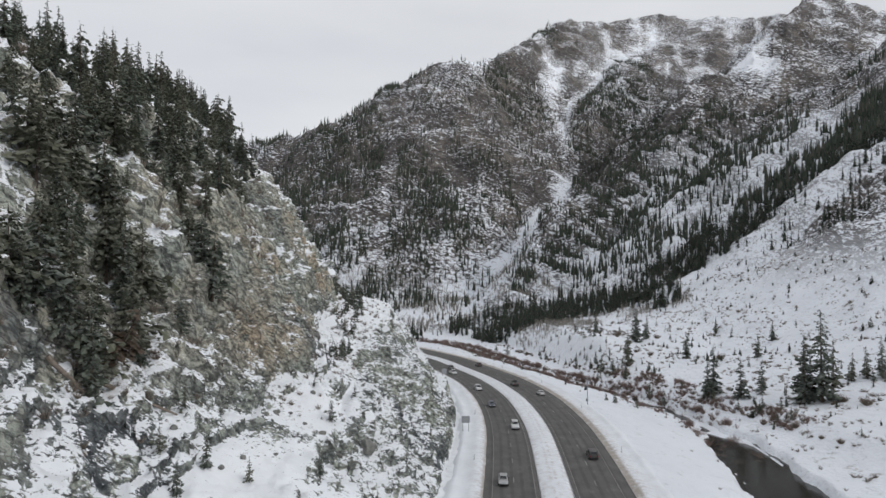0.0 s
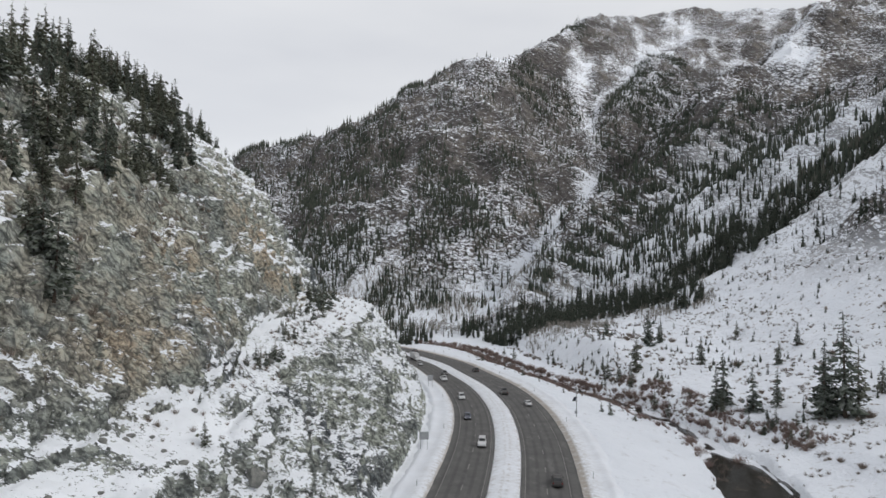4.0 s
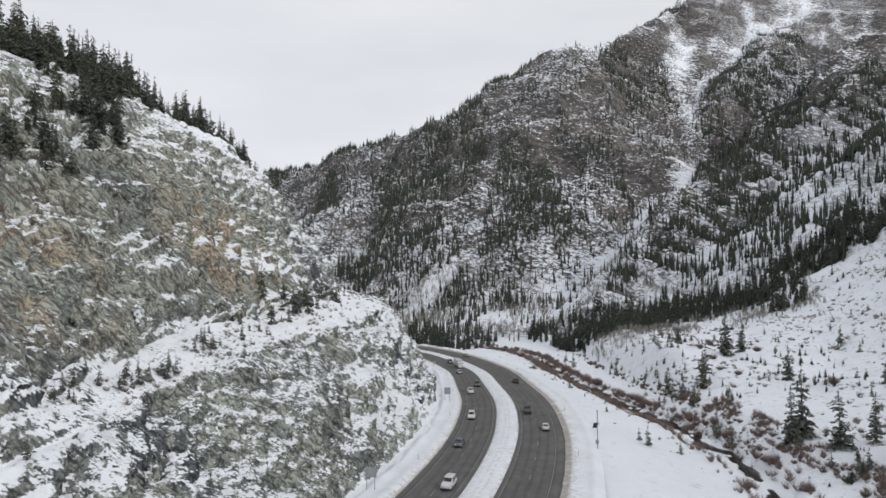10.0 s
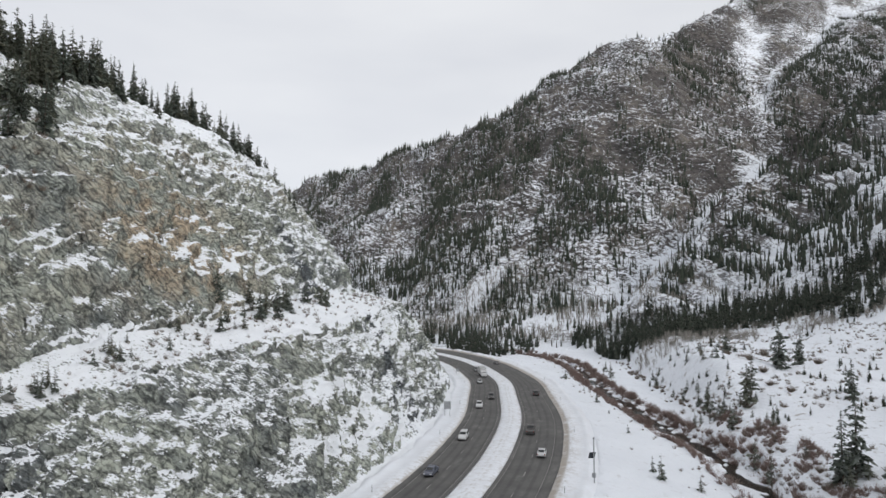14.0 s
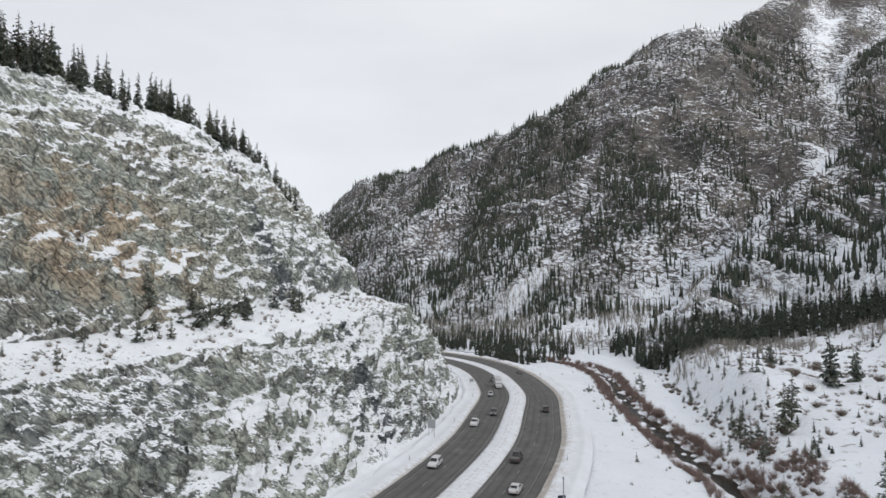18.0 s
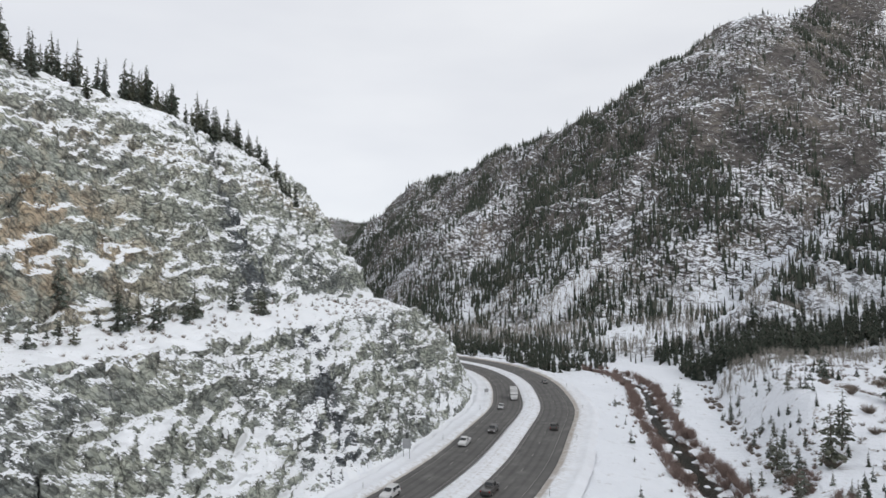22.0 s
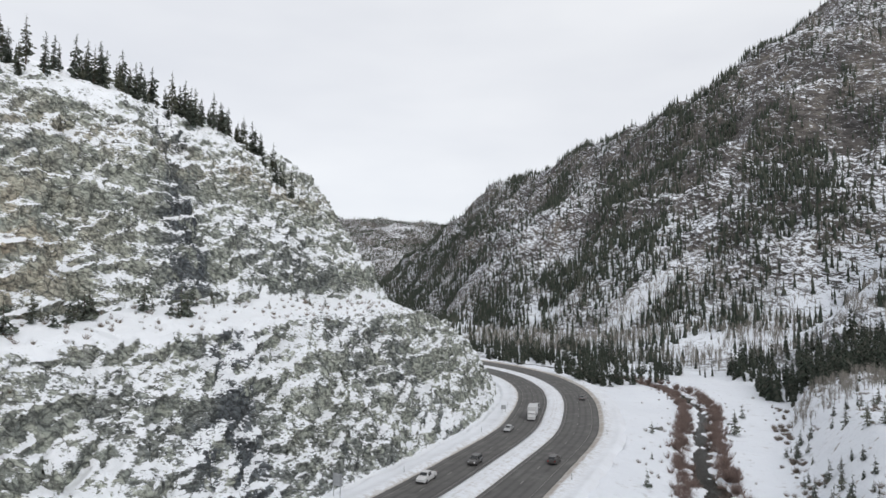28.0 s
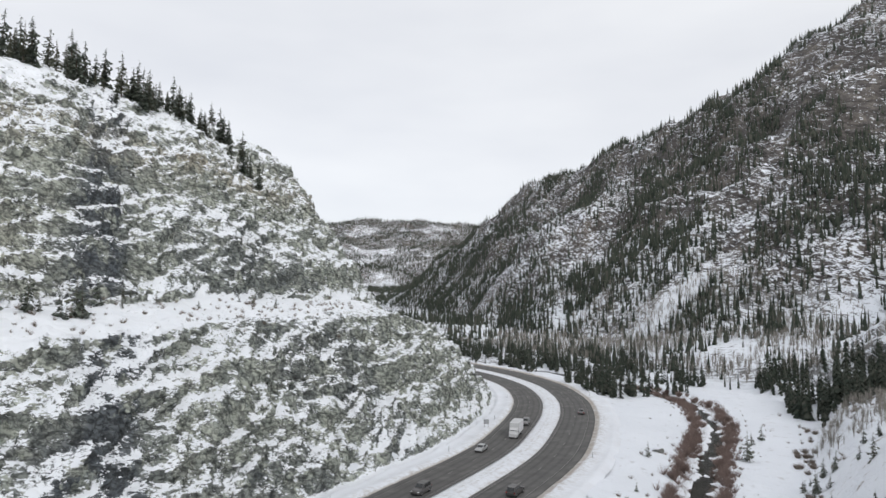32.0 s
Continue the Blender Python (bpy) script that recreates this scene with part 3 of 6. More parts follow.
def ledges(z, x, y, h, tilt, seed, amount):
    """Treads and risers: heights drawn to uneven steps that run across the face with a tilt."""
    w = (z + tilt + 1.3 * h * fbm(x / (7 * h), y / (7 * h), octaves=3, seed=seed)) / h
    f = w - np.floor(w)
    keep = amount * (0.55 + 0.45 * vnoise(x / (4 * h), y / (4 * h), z / (2 * h), seed + 5))
    return z + h * keep * (sstep(f, 0.35, 0.95) - f)


gyy, gxx = np.gradient(cz, STEP)
nl = np.sqrt(gxx ** 2 + gyy ** 2 + 1)
nx, ny, nz = gxx / nl, -gyy / nl, 1 / nl
steepness = sstep(1 - nz, 0.08, 0.30) * sstep(cd, 7, 10)
raw = cz
dip = (np.cumsum(np.interp(CY, [26, 60, 125, 200, 420], [0.75, 0.75, 0.62, 0.05, 0.03])) * STEP)[:, None] + 0 * cx  # the bedding dips near the start and lies flat further on
cz = raw + steepness * (ledges(raw, cx, cy, 8.6, 0.06 * cy, 77, 0.6) - raw)
cz = cz + steepness * (ledges(cz, cx, cy, 4.0, dip, 73, 0.8) - cz)
cz = cz + steepness * (ledges(cz, cx, cy, 1.9, 1.25 * dip, 75, 0.85) - cz)
disp = 1.2 * fbm(cx / 15, cy / 15, raw / 11, octaves=3, seed=81, ridged=True) + 0.85 * blocks(cx, cy, raw, 3.6, 83) + 0.55 * blocks(cx, cy, raw, 1.7, 85) + 0.22 * blocks(cx, cy, raw, 0.8, 86) + 0.4 * fbm(cx / 1.9, cy / 1.9, raw / 1.9, octaves=2, seed=87)
soft = 0.5 * fbm(cx / 7, cy / 7, octaves=4, seed=89) * sstep(cd, 6, 12) + 0.5 * np.maximum(blocks(cx, cy, raw, 1.2, 93) - 0.45, 0) * sstep(cd, 7, 14)
disp = disp * steepness * 1.0 + soft * (1 - 0.6 * steepness)
cliff_xyz = np.stack([cx + nx * disp, cy + ny * disp, cz + nz * disp], -1)
rel = cz - czr
rust = np.clip(np.exp(-((cy - 178) / 26) ** 2 - ((rel - 43) / 15) ** 2) * 1.3 + np.exp(-((cy - 122) / 9) ** 2 - ((rel - 34) / 8) ** 2) + 0.6 * np.exp(-((cy - 96) / 9) ** 2 - ((rel - 25) / 6) ** 2)
               + 0.45 * np.exp(-((rel - 66) / 5) ** 2) * sstep(cy, 170, 200) + 0.38 * sstep(cy, 150, 115) * sstep(rel, 20, 28), 0, 1)
dark = np.clip(0.55 * sstep(vnoise(cy / 18 + rel / 30, rel / 22, seed=97), 0.2, 0.5) + 1.4 * np.exp(-((cy - 217 - 0.33 * rel) / 5.5) ** 2) + 0.42 * sstep(cy, 140, 115) * sstep(rel, 44, 34), 0, 1)
dark = dark * (1 - rust)
bias = 0.34 * vnoise((rel + 0.05 * cy) / 3.6, cy / 45, seed=98) * sstep(cy, 130, 180) - 0.12 * sstep(cy, 95, 115) * sstep(cy, 205, 175) * sstep(rel, 24, 32) * sstep(rel, 62, 52) + 0.08 * sstep(rel, 58, 72) + 0.10 * sstep(cy, 150, 200) - 0.10 * rust
bias = bias + 0.35 * (1 - sstep(cd, 6, 9)) - 0.28 * sstep(cy, 118, 100) * sstep(cy, 74, 86) * sstep(rel, 17, 22) * sstep(rel, 40, 33) + 0.16 * sstep(cy, 92, 76) * sstep(rel, 18, 26) + 0.10 * sstep(cy, 160, 130) * sstep(rel, 38, 44) + 0.20 * sstep(cy, 130, 95) * sstep(rel, 34, 22)


toe_u = cd + wob - np.interp(cy, [60, 110, 140, 175, 220, 300], [27, 29, 34, 41, 43, 43])
bias = bias + 0.34 * np.exp(-((toe_u - 1) / 4.5) ** 2) * sstep(vnoise(cy / 9, toe_u / 9, seed=315), -0.4, 0.5) - 0.10 * sstep(cy, 150, 110) * sstep(rel, 20, 28) - 0.14 * sstep(cy, 105, 130) * sstep(cy, 205, 180) * sstep(rel, 23, 18)
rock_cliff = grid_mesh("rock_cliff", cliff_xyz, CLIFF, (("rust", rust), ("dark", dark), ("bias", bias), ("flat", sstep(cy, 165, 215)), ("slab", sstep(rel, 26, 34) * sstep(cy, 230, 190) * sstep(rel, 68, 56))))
bm = bmesh.new()
bm.from_mesh(rock_cliff.data)
kept = (coff < -16.2) & (cd < 128)
keep = kept.reshape(-1)
bm.verts.ensure_lookup_table()
bmesh.ops.delete(bm, geom=[v for v, k in zip(bm.verts, keep) if not k], context="VERTS")
bm.to_mesh(rock_cliff.data)
bm.free()
tagged(rock_cliff, "blasted grey-green and rusty rock cut dusted with snow above the road", "cliff", kind="structure")

# ---- the highway ----
def strip(name, a, b, lift, mat, cols=2, s0=0.0, s1=1e9, crown=None, attrs=()):
    """A ribbon along the road between two offsets."""
    i = np.where((ROAD_S >= s0) & (ROAD_S <= s1))[0]
    e = np.linspace(a, b, cols)
    x = ROAD[i, 0][:, None] + ROAD_R[i, 0][:, None] * e
    y = ROAD[i, 1][:, None] + ROAD_R[i, 1][:, None] * e
    z = ROAD[i, 2][:, None] + lift + 0 * e
    if crown is not None:
        z = z + crown(e, ROAD_S[i][:, None], x, y)
    make = [(k, f(e, x, y)) for k, f in attrs]
    return grid_mesh(name, np.stack([x, y, z], -1), mat, make)


def part(name, bm, material, parent, label=""):
    me = bpy.data.meshes.new(name)
    bm.to_mesh(me)
    bm.free()
    me.materials.append(material)
    ob = new(name, me)
    ob.parent = parent
    return tagged(ob, label) if label else ob


across = (("across", lambda e, x, y: np.broadcast_to(np.abs(e) - 3.9, x.shape)),)
road_left = tagged(strip("road_1", L_OUT, L_IN, 0.0, ASPHALT, 12, attrs=across), "grey two-lane asphalt carriageway curving beside the rock cut", "road", kind="structure")
road_right = tagged(strip("road_2", R_IN, R_OUT, 0.0, ASPHALT, 12, attrs=across), "grey two-lane asphalt carriageway curving beside the snowy valley floor", "road", kind="structure")


def berm(e, s, x, y):
    t = (e - e.min()) / (e.max() - e.min())
    return np.sin(np.pi * t) ** 0.7 * (0.45 + 0.18 * fbm(x / 5, y / 5, octaves=3, seed=101)) - 0.06


def bank(sign, edge):
    def f(e, s, x, y):
        t = np.abs(e - edge)
        return np.interp(t, [0, 0.7, 1.8, 3.6, 4.6, 5.3, 6.0, 7.5], [-0.05, 0.22, 0.45, 0.20, 0.28, 0.50, 0.10, -0.75]) + (0.16 * (t > 0.3) + 0.3 * sstep(t, 3, 7)) * fbm(x / 4, y / 4, octaves=3, seed=103)
    return f


edge_dirt = lambda lo: (("dirt", lambda e, x, y: np.broadcast_to(0.12 + 0.75 * np.exp(-np.minimum(np.abs(e - e.min()), np.abs(e - e.max())) / 0.7) + 0.5 * np.exp(-((np.abs(e) - 0.5) / 0.3) ** 2), x.shape)),)
one_dirt = lambda edge: (("dirt", lambda e, x, y: np.broadcast_to(np.minimum(1.0, (1.8 if edge > 0 else 1.2) * np.exp(-np.abs(e - edge) / (1.7 if edge > 0 else 1.2))), x.shape)),)
median = tagged(strip("median", L_IN + 0.1, R_IN - 0.1, 0.0, PACKED, 13, crown=berm, attrs=edge_dirt(0)), "ploughed snow median with dirty edges between the carriageways", "median", kind="structure")
verge_l = tagged(strip("verge_1", L_OUT - 7.5, L_OUT + 0.1, 0.0, PACKED, 16, crown=bank(-1, L_OUT), attrs=one_dirt(L_OUT)), "ploughed snow bank between the road and the rock cut", "verge", kind="structure")
verge_r = tagged(strip("verge_2", R_OUT - 0.1, R_OUT + 7, 0.0, PACKED, 16, crown=bank(1, R_OUT), attrs=one_dirt(R_OUT)), "ploughed snow bank on the valley side of the road", "verge", kind="structure")


def at_station(s, e):
    """A place on the road: x, y, z and heading in degrees."""
    i = np.clip(s / 2.0, 0, len(ROAD) - 1)
    k = np.arange(len(ROAD))
    x, y, z = (np.interp(i, k, ROAD[:, j]) for j in range(3))
    rx, ry = np.interp(i, k, ROAD_R[:, 0]), np.interp(i, k, ROAD_R[:, 1])
    return x + rx * e, y + ry * e, z, math.degrees(math.atan2(ry, rx))


for parent, edges in ((road_left, (L_OUT + 1.55, L_IN - 0.75)), (road_right, (R_IN + 0.75, R_OUT - 2.0))):
    for e in edges:
        ln = strip("edge_line", e - 0.055, e + 0.055, 0.012, LINE)
        ln.parent = parent
dash = bpy.data.meshes.new("lane_dash")
dash.from_pydata([(-0.08, -1.5, 0), (0.08, -1.5, 0), (0.08, 1.5, 0), (-0.08, 1.5, 0), (-0.08, -1.5, 0.012), (0.08, -1.5, 0.012), (0.08, 1.5, 0.012), (-0.08, 1.5, 0.012)], [],
                 [(4, 5, 6, 7), (0, 1, 5, 4), (1, 2, 6, 5), (2, 3, 7, 6), (3, 0, 4, 7)])
dash.materials.append(LINE)
for parent, e in ((road_left, -7.15), (road_right, 7.2)):
    for s in np.arange(230, 760, 12.2):
        x, y, z, h = at_station(s, e)
        o = new("lane_dash", dash)
        o.matrix_world = pose(x, y, z + 0.003, 0, 0, h)
        o.parent = parent

# the river in its bed
rt = np.gradient(RIVER[:, :2], axis=0)
rt /= np.linalg.norm(rt, axis=1)[:, None]
ew = np.linspace(-8, 8, 9)
rx_, ry_ = RIVER[:, 0][:, None] + rt[:, 1][:, None] * ew, RIVER[:, 1][:, None] - rt[:, 0][:, None] * ew
river = tagged(grid_mesh("water", np.stack([rx_, ry_, RIVER[:, 2][:, None] + 0 * ew], -1)[:, ::-1], WATER), "dark open water of a half-frozen mountain river", "river", kind="structure")

# shelves of snow-covered ice that leave a winding channel open
es = np.arange(-6.5, 6.6, 0.5)
ri = RIVER[(RIVER[:, 1] > 60) & (RIVER[:, 1] < 420)]
ri, rs_ = even(ri, 0.7)
it = np.gradient(ri[:, :2], axis=0)
it /= np.linalg.norm(it, axis=1)[:, None]
ix_, iy_ = ri[:, 0][:, None] + it[:, 1][:, None] * es, ri[:, 1][:, None] - it[:, 0][:, None] * es
centre = np.interp(ri[:, 1], [150, 210], [0.3, 1.0])[:, None] * 1.9 * fbm(rs_ / 11, 0.5, octaves=2, seed=505)[:, None]
half = np.interp(ri[:, 1], [110, 150, 168, 176, 190, 200, 245, 260, 330, 420], [7.0, 6.8, 5.6, 0.5, 0.4, 1.3, 1.5, 2.1, 1.7, 1.2])[:, None] + 0.8 * fbm(ix_ / 3.2, iy_ / 3.2, octaves=3, seed=507)
frozen = (np.abs(es[None, :] - centre) > half) | (vnoise(ix_ / 2.6, iy_ / 2.6, seed=509) > np.interp(ri[:, 1], [150, 220], [0.95, 0.55])[:, None])
inner = frozen.copy()
inner[1:-1, 1:-1] &= frozen[:-2, 1:-1] & frozen[2:, 1:-1] & frozen[1:-1, :-2] & frozen[1:-1, 2:]
iz_ = ri[:, 2][:, None] + np.where(inner, 0.32 + 0.12 * vnoise(ix_ / 2, iy_ / 2, seed=511), -0.12)
ice = grid_mesh("ice", np.stack([ix_, iy_, iz_], -1)[:, ::-1], PACKED)
tagged(ice, "snow-covered ice shelves along the open river channel", "ice", kind="structure")

# ---- trees ----
def mesh_of(name, verts, faces, mat, smooth=False):
    me = bpy.data.meshes.new(name)
    me.from_pydata(verts, [], faces)
    me.materials.append(mat)
    return me


def conifer_meshes(seed, tall, spread, tiers, limbs, bare=0.08, sparse=0.0, sprays=5):
    """Trunk and crown of one spruce: whorls of drooping boughs, each a folded spray with ragged edges."""
    r, fine = random.Random(seed), (5 / sprays) ** 0.7
    tv, tf = [], []
    rings = [(0, 0.020 * tall), (0.25 * tall, 0.014 * tall), (0.6 * tall, 0.008 * tall), (tall * 0.99, 0.0015 * tall)]
    for h, rad in rings:
        for k in range(6):
            a = k * math.pi / 3
            tv.append((math.cos(a) * rad, math.sin(a) * rad, h))
    for j in range(3):
        for k in range(6):
            tf.append((j * 6 + k, j * 6 + (k + 1) % 6, j * 6 + 6 + (k + 1) % 6, j * 6 + 6 + k))
    v, f = [], []
    for i in range(tiers):
        t = (i + r.random() * 0.6) / tiers
        h = tall * (bare + (1 - bare) * t)
        reach = spread * tall * ((1 - t) ** 0.66) * r.uniform(0.55, 1.2) + 0.012 * tall
        n = max(4, round(limbs * (1 - 0.45 * t)))
        a0 = r.random() * 6.28
        for k in range(n):
            if r.random() < sparse:
                continue
            a = a0 + k * 6.283 / n + r.uniform(-0.3, 0.3)
            L = reach * r.uniform(0.5, 1.25)
            drop = L * r.uniform(-0.05, 0.55)
            hh = h + r.uniform(-2.0, 2.0) * tall / tiers
            for q in range(sprays):  # sprays along each bough, turned at random
                u = L * (0.2 + 0.9 * q / sprays) * r.uniform(0.85, 1.15)
                c, s = math.cos(a + r.uniform(-0.2, 0.2)), math.sin(a + r.uniform(-0.2, 0.2))
                e, w = L * r.uniform(0.22, 0.40) * fine, L * r.uniform(0.12, 0.24) * fine
                z0, lift, roll = hh - drop * (u / max(L, 1e-6)) ** 1.4, r.uniform(-0.9, 0.35) * e, r.uniform(-1.1, 1.1) * w
                b = len(v)
                v += [(c * (u - 0.55 * e), s * (u - 0.55 * e), z0 + 0.06 * L), (c * u - s * w, s * u + c * w, z0 + lift * 0.6 + roll),
                      (c * (u + e), s * (u + e), z0 + lift), (c * u + s * w, s * u - c * w, z0 + lift * 0.6 - roll)]
                f += [(b, b + 1, b + 2), (b, b + 2, b + 3)]
    top = len(v)
    v += [(0.012 * tall, 0, tall * 0.93), (-0.006 * tall, 0.01 * tall, tall * 0.93), (-0.006 * tall, -0.01 * tall, tall * 0.93), (0, 0, tall * 1.02)]
    f += [(top, top + 1, top + 3), (top + 1, top + 2, top + 3), (top + 2, top, top + 3)]
    return tv, tf, v, f


def make_conifer(seed, tall, spread, tiers, limbs, mat, bare=0.08, sparse=0.0, name="spruce_tree", sprays=5):
    tv, tf, v, f = conifer_meshes(seed, tall, spread, tiers, limbs, bare, sparse, sprays)
    root = new(name, None)
    for nm, vv, ff, mt in (("trunk", tv, tf, BARK), ("crown", v, f, mat)):
        o = new(nm, mesh_of(nm, vv, ff, mt))
        o.parent = root
    return root


def far_tree(seed):
    """A small spruce for the slopes across the valley: ragged whorls on a thin trunk, one metre tall."""
    r = random.Random(seed)
    v, f = [], []
    for n, lo, hi, rad in ((4, 0.03, 0.50, 0.15), (4, 0.27, 0.76, 0.115), (3, 0.52, 1.0, 0.07)):
        b = len(v)
        a0 = r.random() * 6.28
        for k in range(n):
            a = a0 + k * 6.283 / n
            q = rad * r.uniform(0.5, 1.4)
            v.append((math.cos(a) * q, math.sin(a) * q, lo + r.uniform(-0.06, 0.08)))
        v.append((r.uniform(-0.01, 0.01), r.uniform(-0.01, 0.01), hi))
        f += [(b + k, b + (k + 1) % n, b + n) for k in range(n)]
    return np.array(v), np.array(f)


def mid_tree(seed, spread=0.17, sparse=0.1):
    """A spruce for the nearer forest, one metre tall: whorls of single drooping boughs."""
    r = random.Random(seed)
    v, f = [(0.012, 0, -0.06), (-0.006, 0.01, -0.06), (-0.006, -0.01, -0.06), (0, 0, 1.0)], [(0, 1, 3), (1, 2, 3), (2, 0, 3)]
    for i in range(13):
        t = (i + r.random()) / 13
        n = 6 if t < 0.5 else 4
        a0, h = r.random() * 6.28, 0.05 + 0.92 * t
        for k in range(n):
            if r.random() < sparse:
                continue
            a = a0 + (k + r.uniform(-0.3, 0.3)) * 6.283 / n
            L = spread * (1 - t) ** 0.8 * r.uniform(0.5, 1.2) + 0.02
            w, c, q = L * 0.42, math.cos(a), math.sin(a)
            z = h + r.uniform(-0.04, 0.04)
            b = len(v)
            v += [(0, 0, z + 0.25 * L), (c * L * 0.6 - q * w, q * L * 0.6 + c * w, z - 0.4 * L), (c * L, q * L, z - 0.55 * L), (c * L * 0.6 + q * w, q * L * 0.6 - c * w, z - 0.4 * L)]
            f += [(b, b + 1, b + 2), (b, b + 2, b + 3)]
    return np.array(v), np.array(f)


def joined(name, protos, places, mat, label, category):
    """Many small plants in one mesh: places hold x, y, z, height, turn, fatness."""
    V, T, n = [], [], 0
    r = np.random.RandomState(5)
    pick = r.randint(0, len(protos), len(places))
    for j, (pv, pf) in enumerate(protos):
        q = places[pick == j]
        if not len(q):
            continue
        c, s = np.cos(q[:, 4])[:, None], np.sin(q[:, 4])[:, None]
        h, w = q[:, 3][:, None], (q[:, 3] * q[:, 5])[:, None]
        x = q[:, 0][:, None] + w * (pv[:, 0] * c - pv[:, 1] * s)
        y = q[:, 1][:, None] + w * (pv[:, 0] * s + pv[:, 1] * c)
        z = q[:, 2][:, None] + h * pv[:, 2]
        V.append(np.stack([x, y, z], -1).reshape(-1, 3))
        T.append((pf[None] + (np.arange(len(q)) * len(pv))[:, None, None] + n).reshape(-1, 3))
        n += len(q) * len(pv)
    V, T = np.concatenate(V), np.concatenate(T)
    me = bpy.data.meshes.new(name)
    me.vertices.add(len(V))
    me.vertices.foreach_set("co", V.reshape(-1).astype(np.float32))
    me.loops.add(T.size)
    me.loops.foreach_set("vertex_index", T.reshape(-1).astype(np.int32))
    me.polygons.add(len(T))
    me.polygons.foreach_set("loop_start", np.arange(0, T.size, 3, dtype=np.int32))
    me.update(calc_edges=True)
    me.materials.append(mat)
    return tagged(new(name, me), label, category, kind="stuff")


rs = np.random.RandomState(11)
FAR_PROTOS = [far_tree(k) for k in range(8)]
MID_PROTOS = [mid_tree(60 + k, 0.13 + 0.015 * k, 0.06 + 0.03 * k) for k in range(6)]


def scatter(n, x0, x1, y0, y1, density):
    x, y = rs.uniform(x0, x1, n), rs.uniform(y0, y1, n)
    z = land(x, y)[0]
    ok = rs.rand(n) < density(x, y, z)
    return x[ok], y[ok], z[ok]


def mountain_density(x, y, z):
    """Dense in streaks and bands, thin on crags and in the snow chutes."""
    streak = fbm((x + 0.35 * y) / 45, y / 160, octaves=3, seed=201)
    patch = fbm(x / 130, y / 130, octaves=3, seed=203)
    tuft = sstep(fbm(x / 16, y / 22, octaves=2, seed=205), -0.45, 0.35)
    d = (sstep(streak + 0.8 * patch, -0.6, 0.7) * 0.72 + 0.10) * (0.2 + 0.8 * tuft)
    goff, coff_ = nearest(x, y, GULLY)[0], nearest(x, y, COULOIR)[0]
    d = d * (0.12 + 0.88 * sstep(np.abs(goff), 4, np.interp(y, [560, 720, 800, 900, 1100, 1300], [38, 22, 11, 22, 24, 34]))) * (1 - 0.5 * np.exp(-((goff + 34) / 30) ** 2) * sstep(y, 740, 660))
    d = np.where(y > 1110, d * (0.05 + 0.95 * sstep(np.abs(coff_), 5, np.interp(y, [1100, 1400, 2000], [16, 24, 90]))), d)
    chute = np.abs(x - np.interp(y, [560, 600, 640, 680], [-128, -112, -92, -70]))
    d = d * sstep(chute, 5, 14) * (z > -4)
    d = d * np.interp(z, [-10, 200, 420, 650, 800], [1.0, 0.95, 0.9, 0.8, 0.3]) * np.where(z > 400, 0.25 + 1.6 * sstep(patch, -0.05, 0.3), 1.0)
    d = np.maximum(d, 0.95 * np.exp(-((coff_ - 26) / 10) ** 2) * (y > 1130) * (y < 1900))  # the wooded rib beside the couloir
    soff = nearest(x, y, SPUR)[0]
    return d * np.where((soff > -6) & (soff < 300) & (y > 430), 0.0, 1.0)


tx, ty, tz = scatter(215000, -960, 520, 470, 1650, lambda x, y, z: mountain_density(x, y, z) * ((z > 4) | (y > 560)) * (y > 560 - 0.8 * np.clip(x, -50, 60)))
far_places = np.stack([tx, ty, tz - 0.5, rs.uniform(5.5, 15.5, len(tx)) * np.interp(tz, [0, 300, 500], [1, 0.95, 0.75]), rs.uniform(0, 6.28, len(tx)), rs.uniform(0.5, 0.88, len(tx))], 1)
joined("mountain_forest", FAR_PROTOS, far_places, FAR_NEEDLE, "dark spruce forest scattered over the snowy mountain face", "forest")


def wood_edge(x):
    """Northing of the lower edge of the wood on the terrace."""
    return np.interp(x, [8, 19, 28, 38, 48, 58, 70, 85, 100, 115, 130, 142, 152, 160, 175, 190, 208, 250, 290, 450], [452, 446, 418, 402, 390, 390, 410, 428, 431, 424, 404, 380, 406, 438, 430, 425, 438, 444, 420, 430])


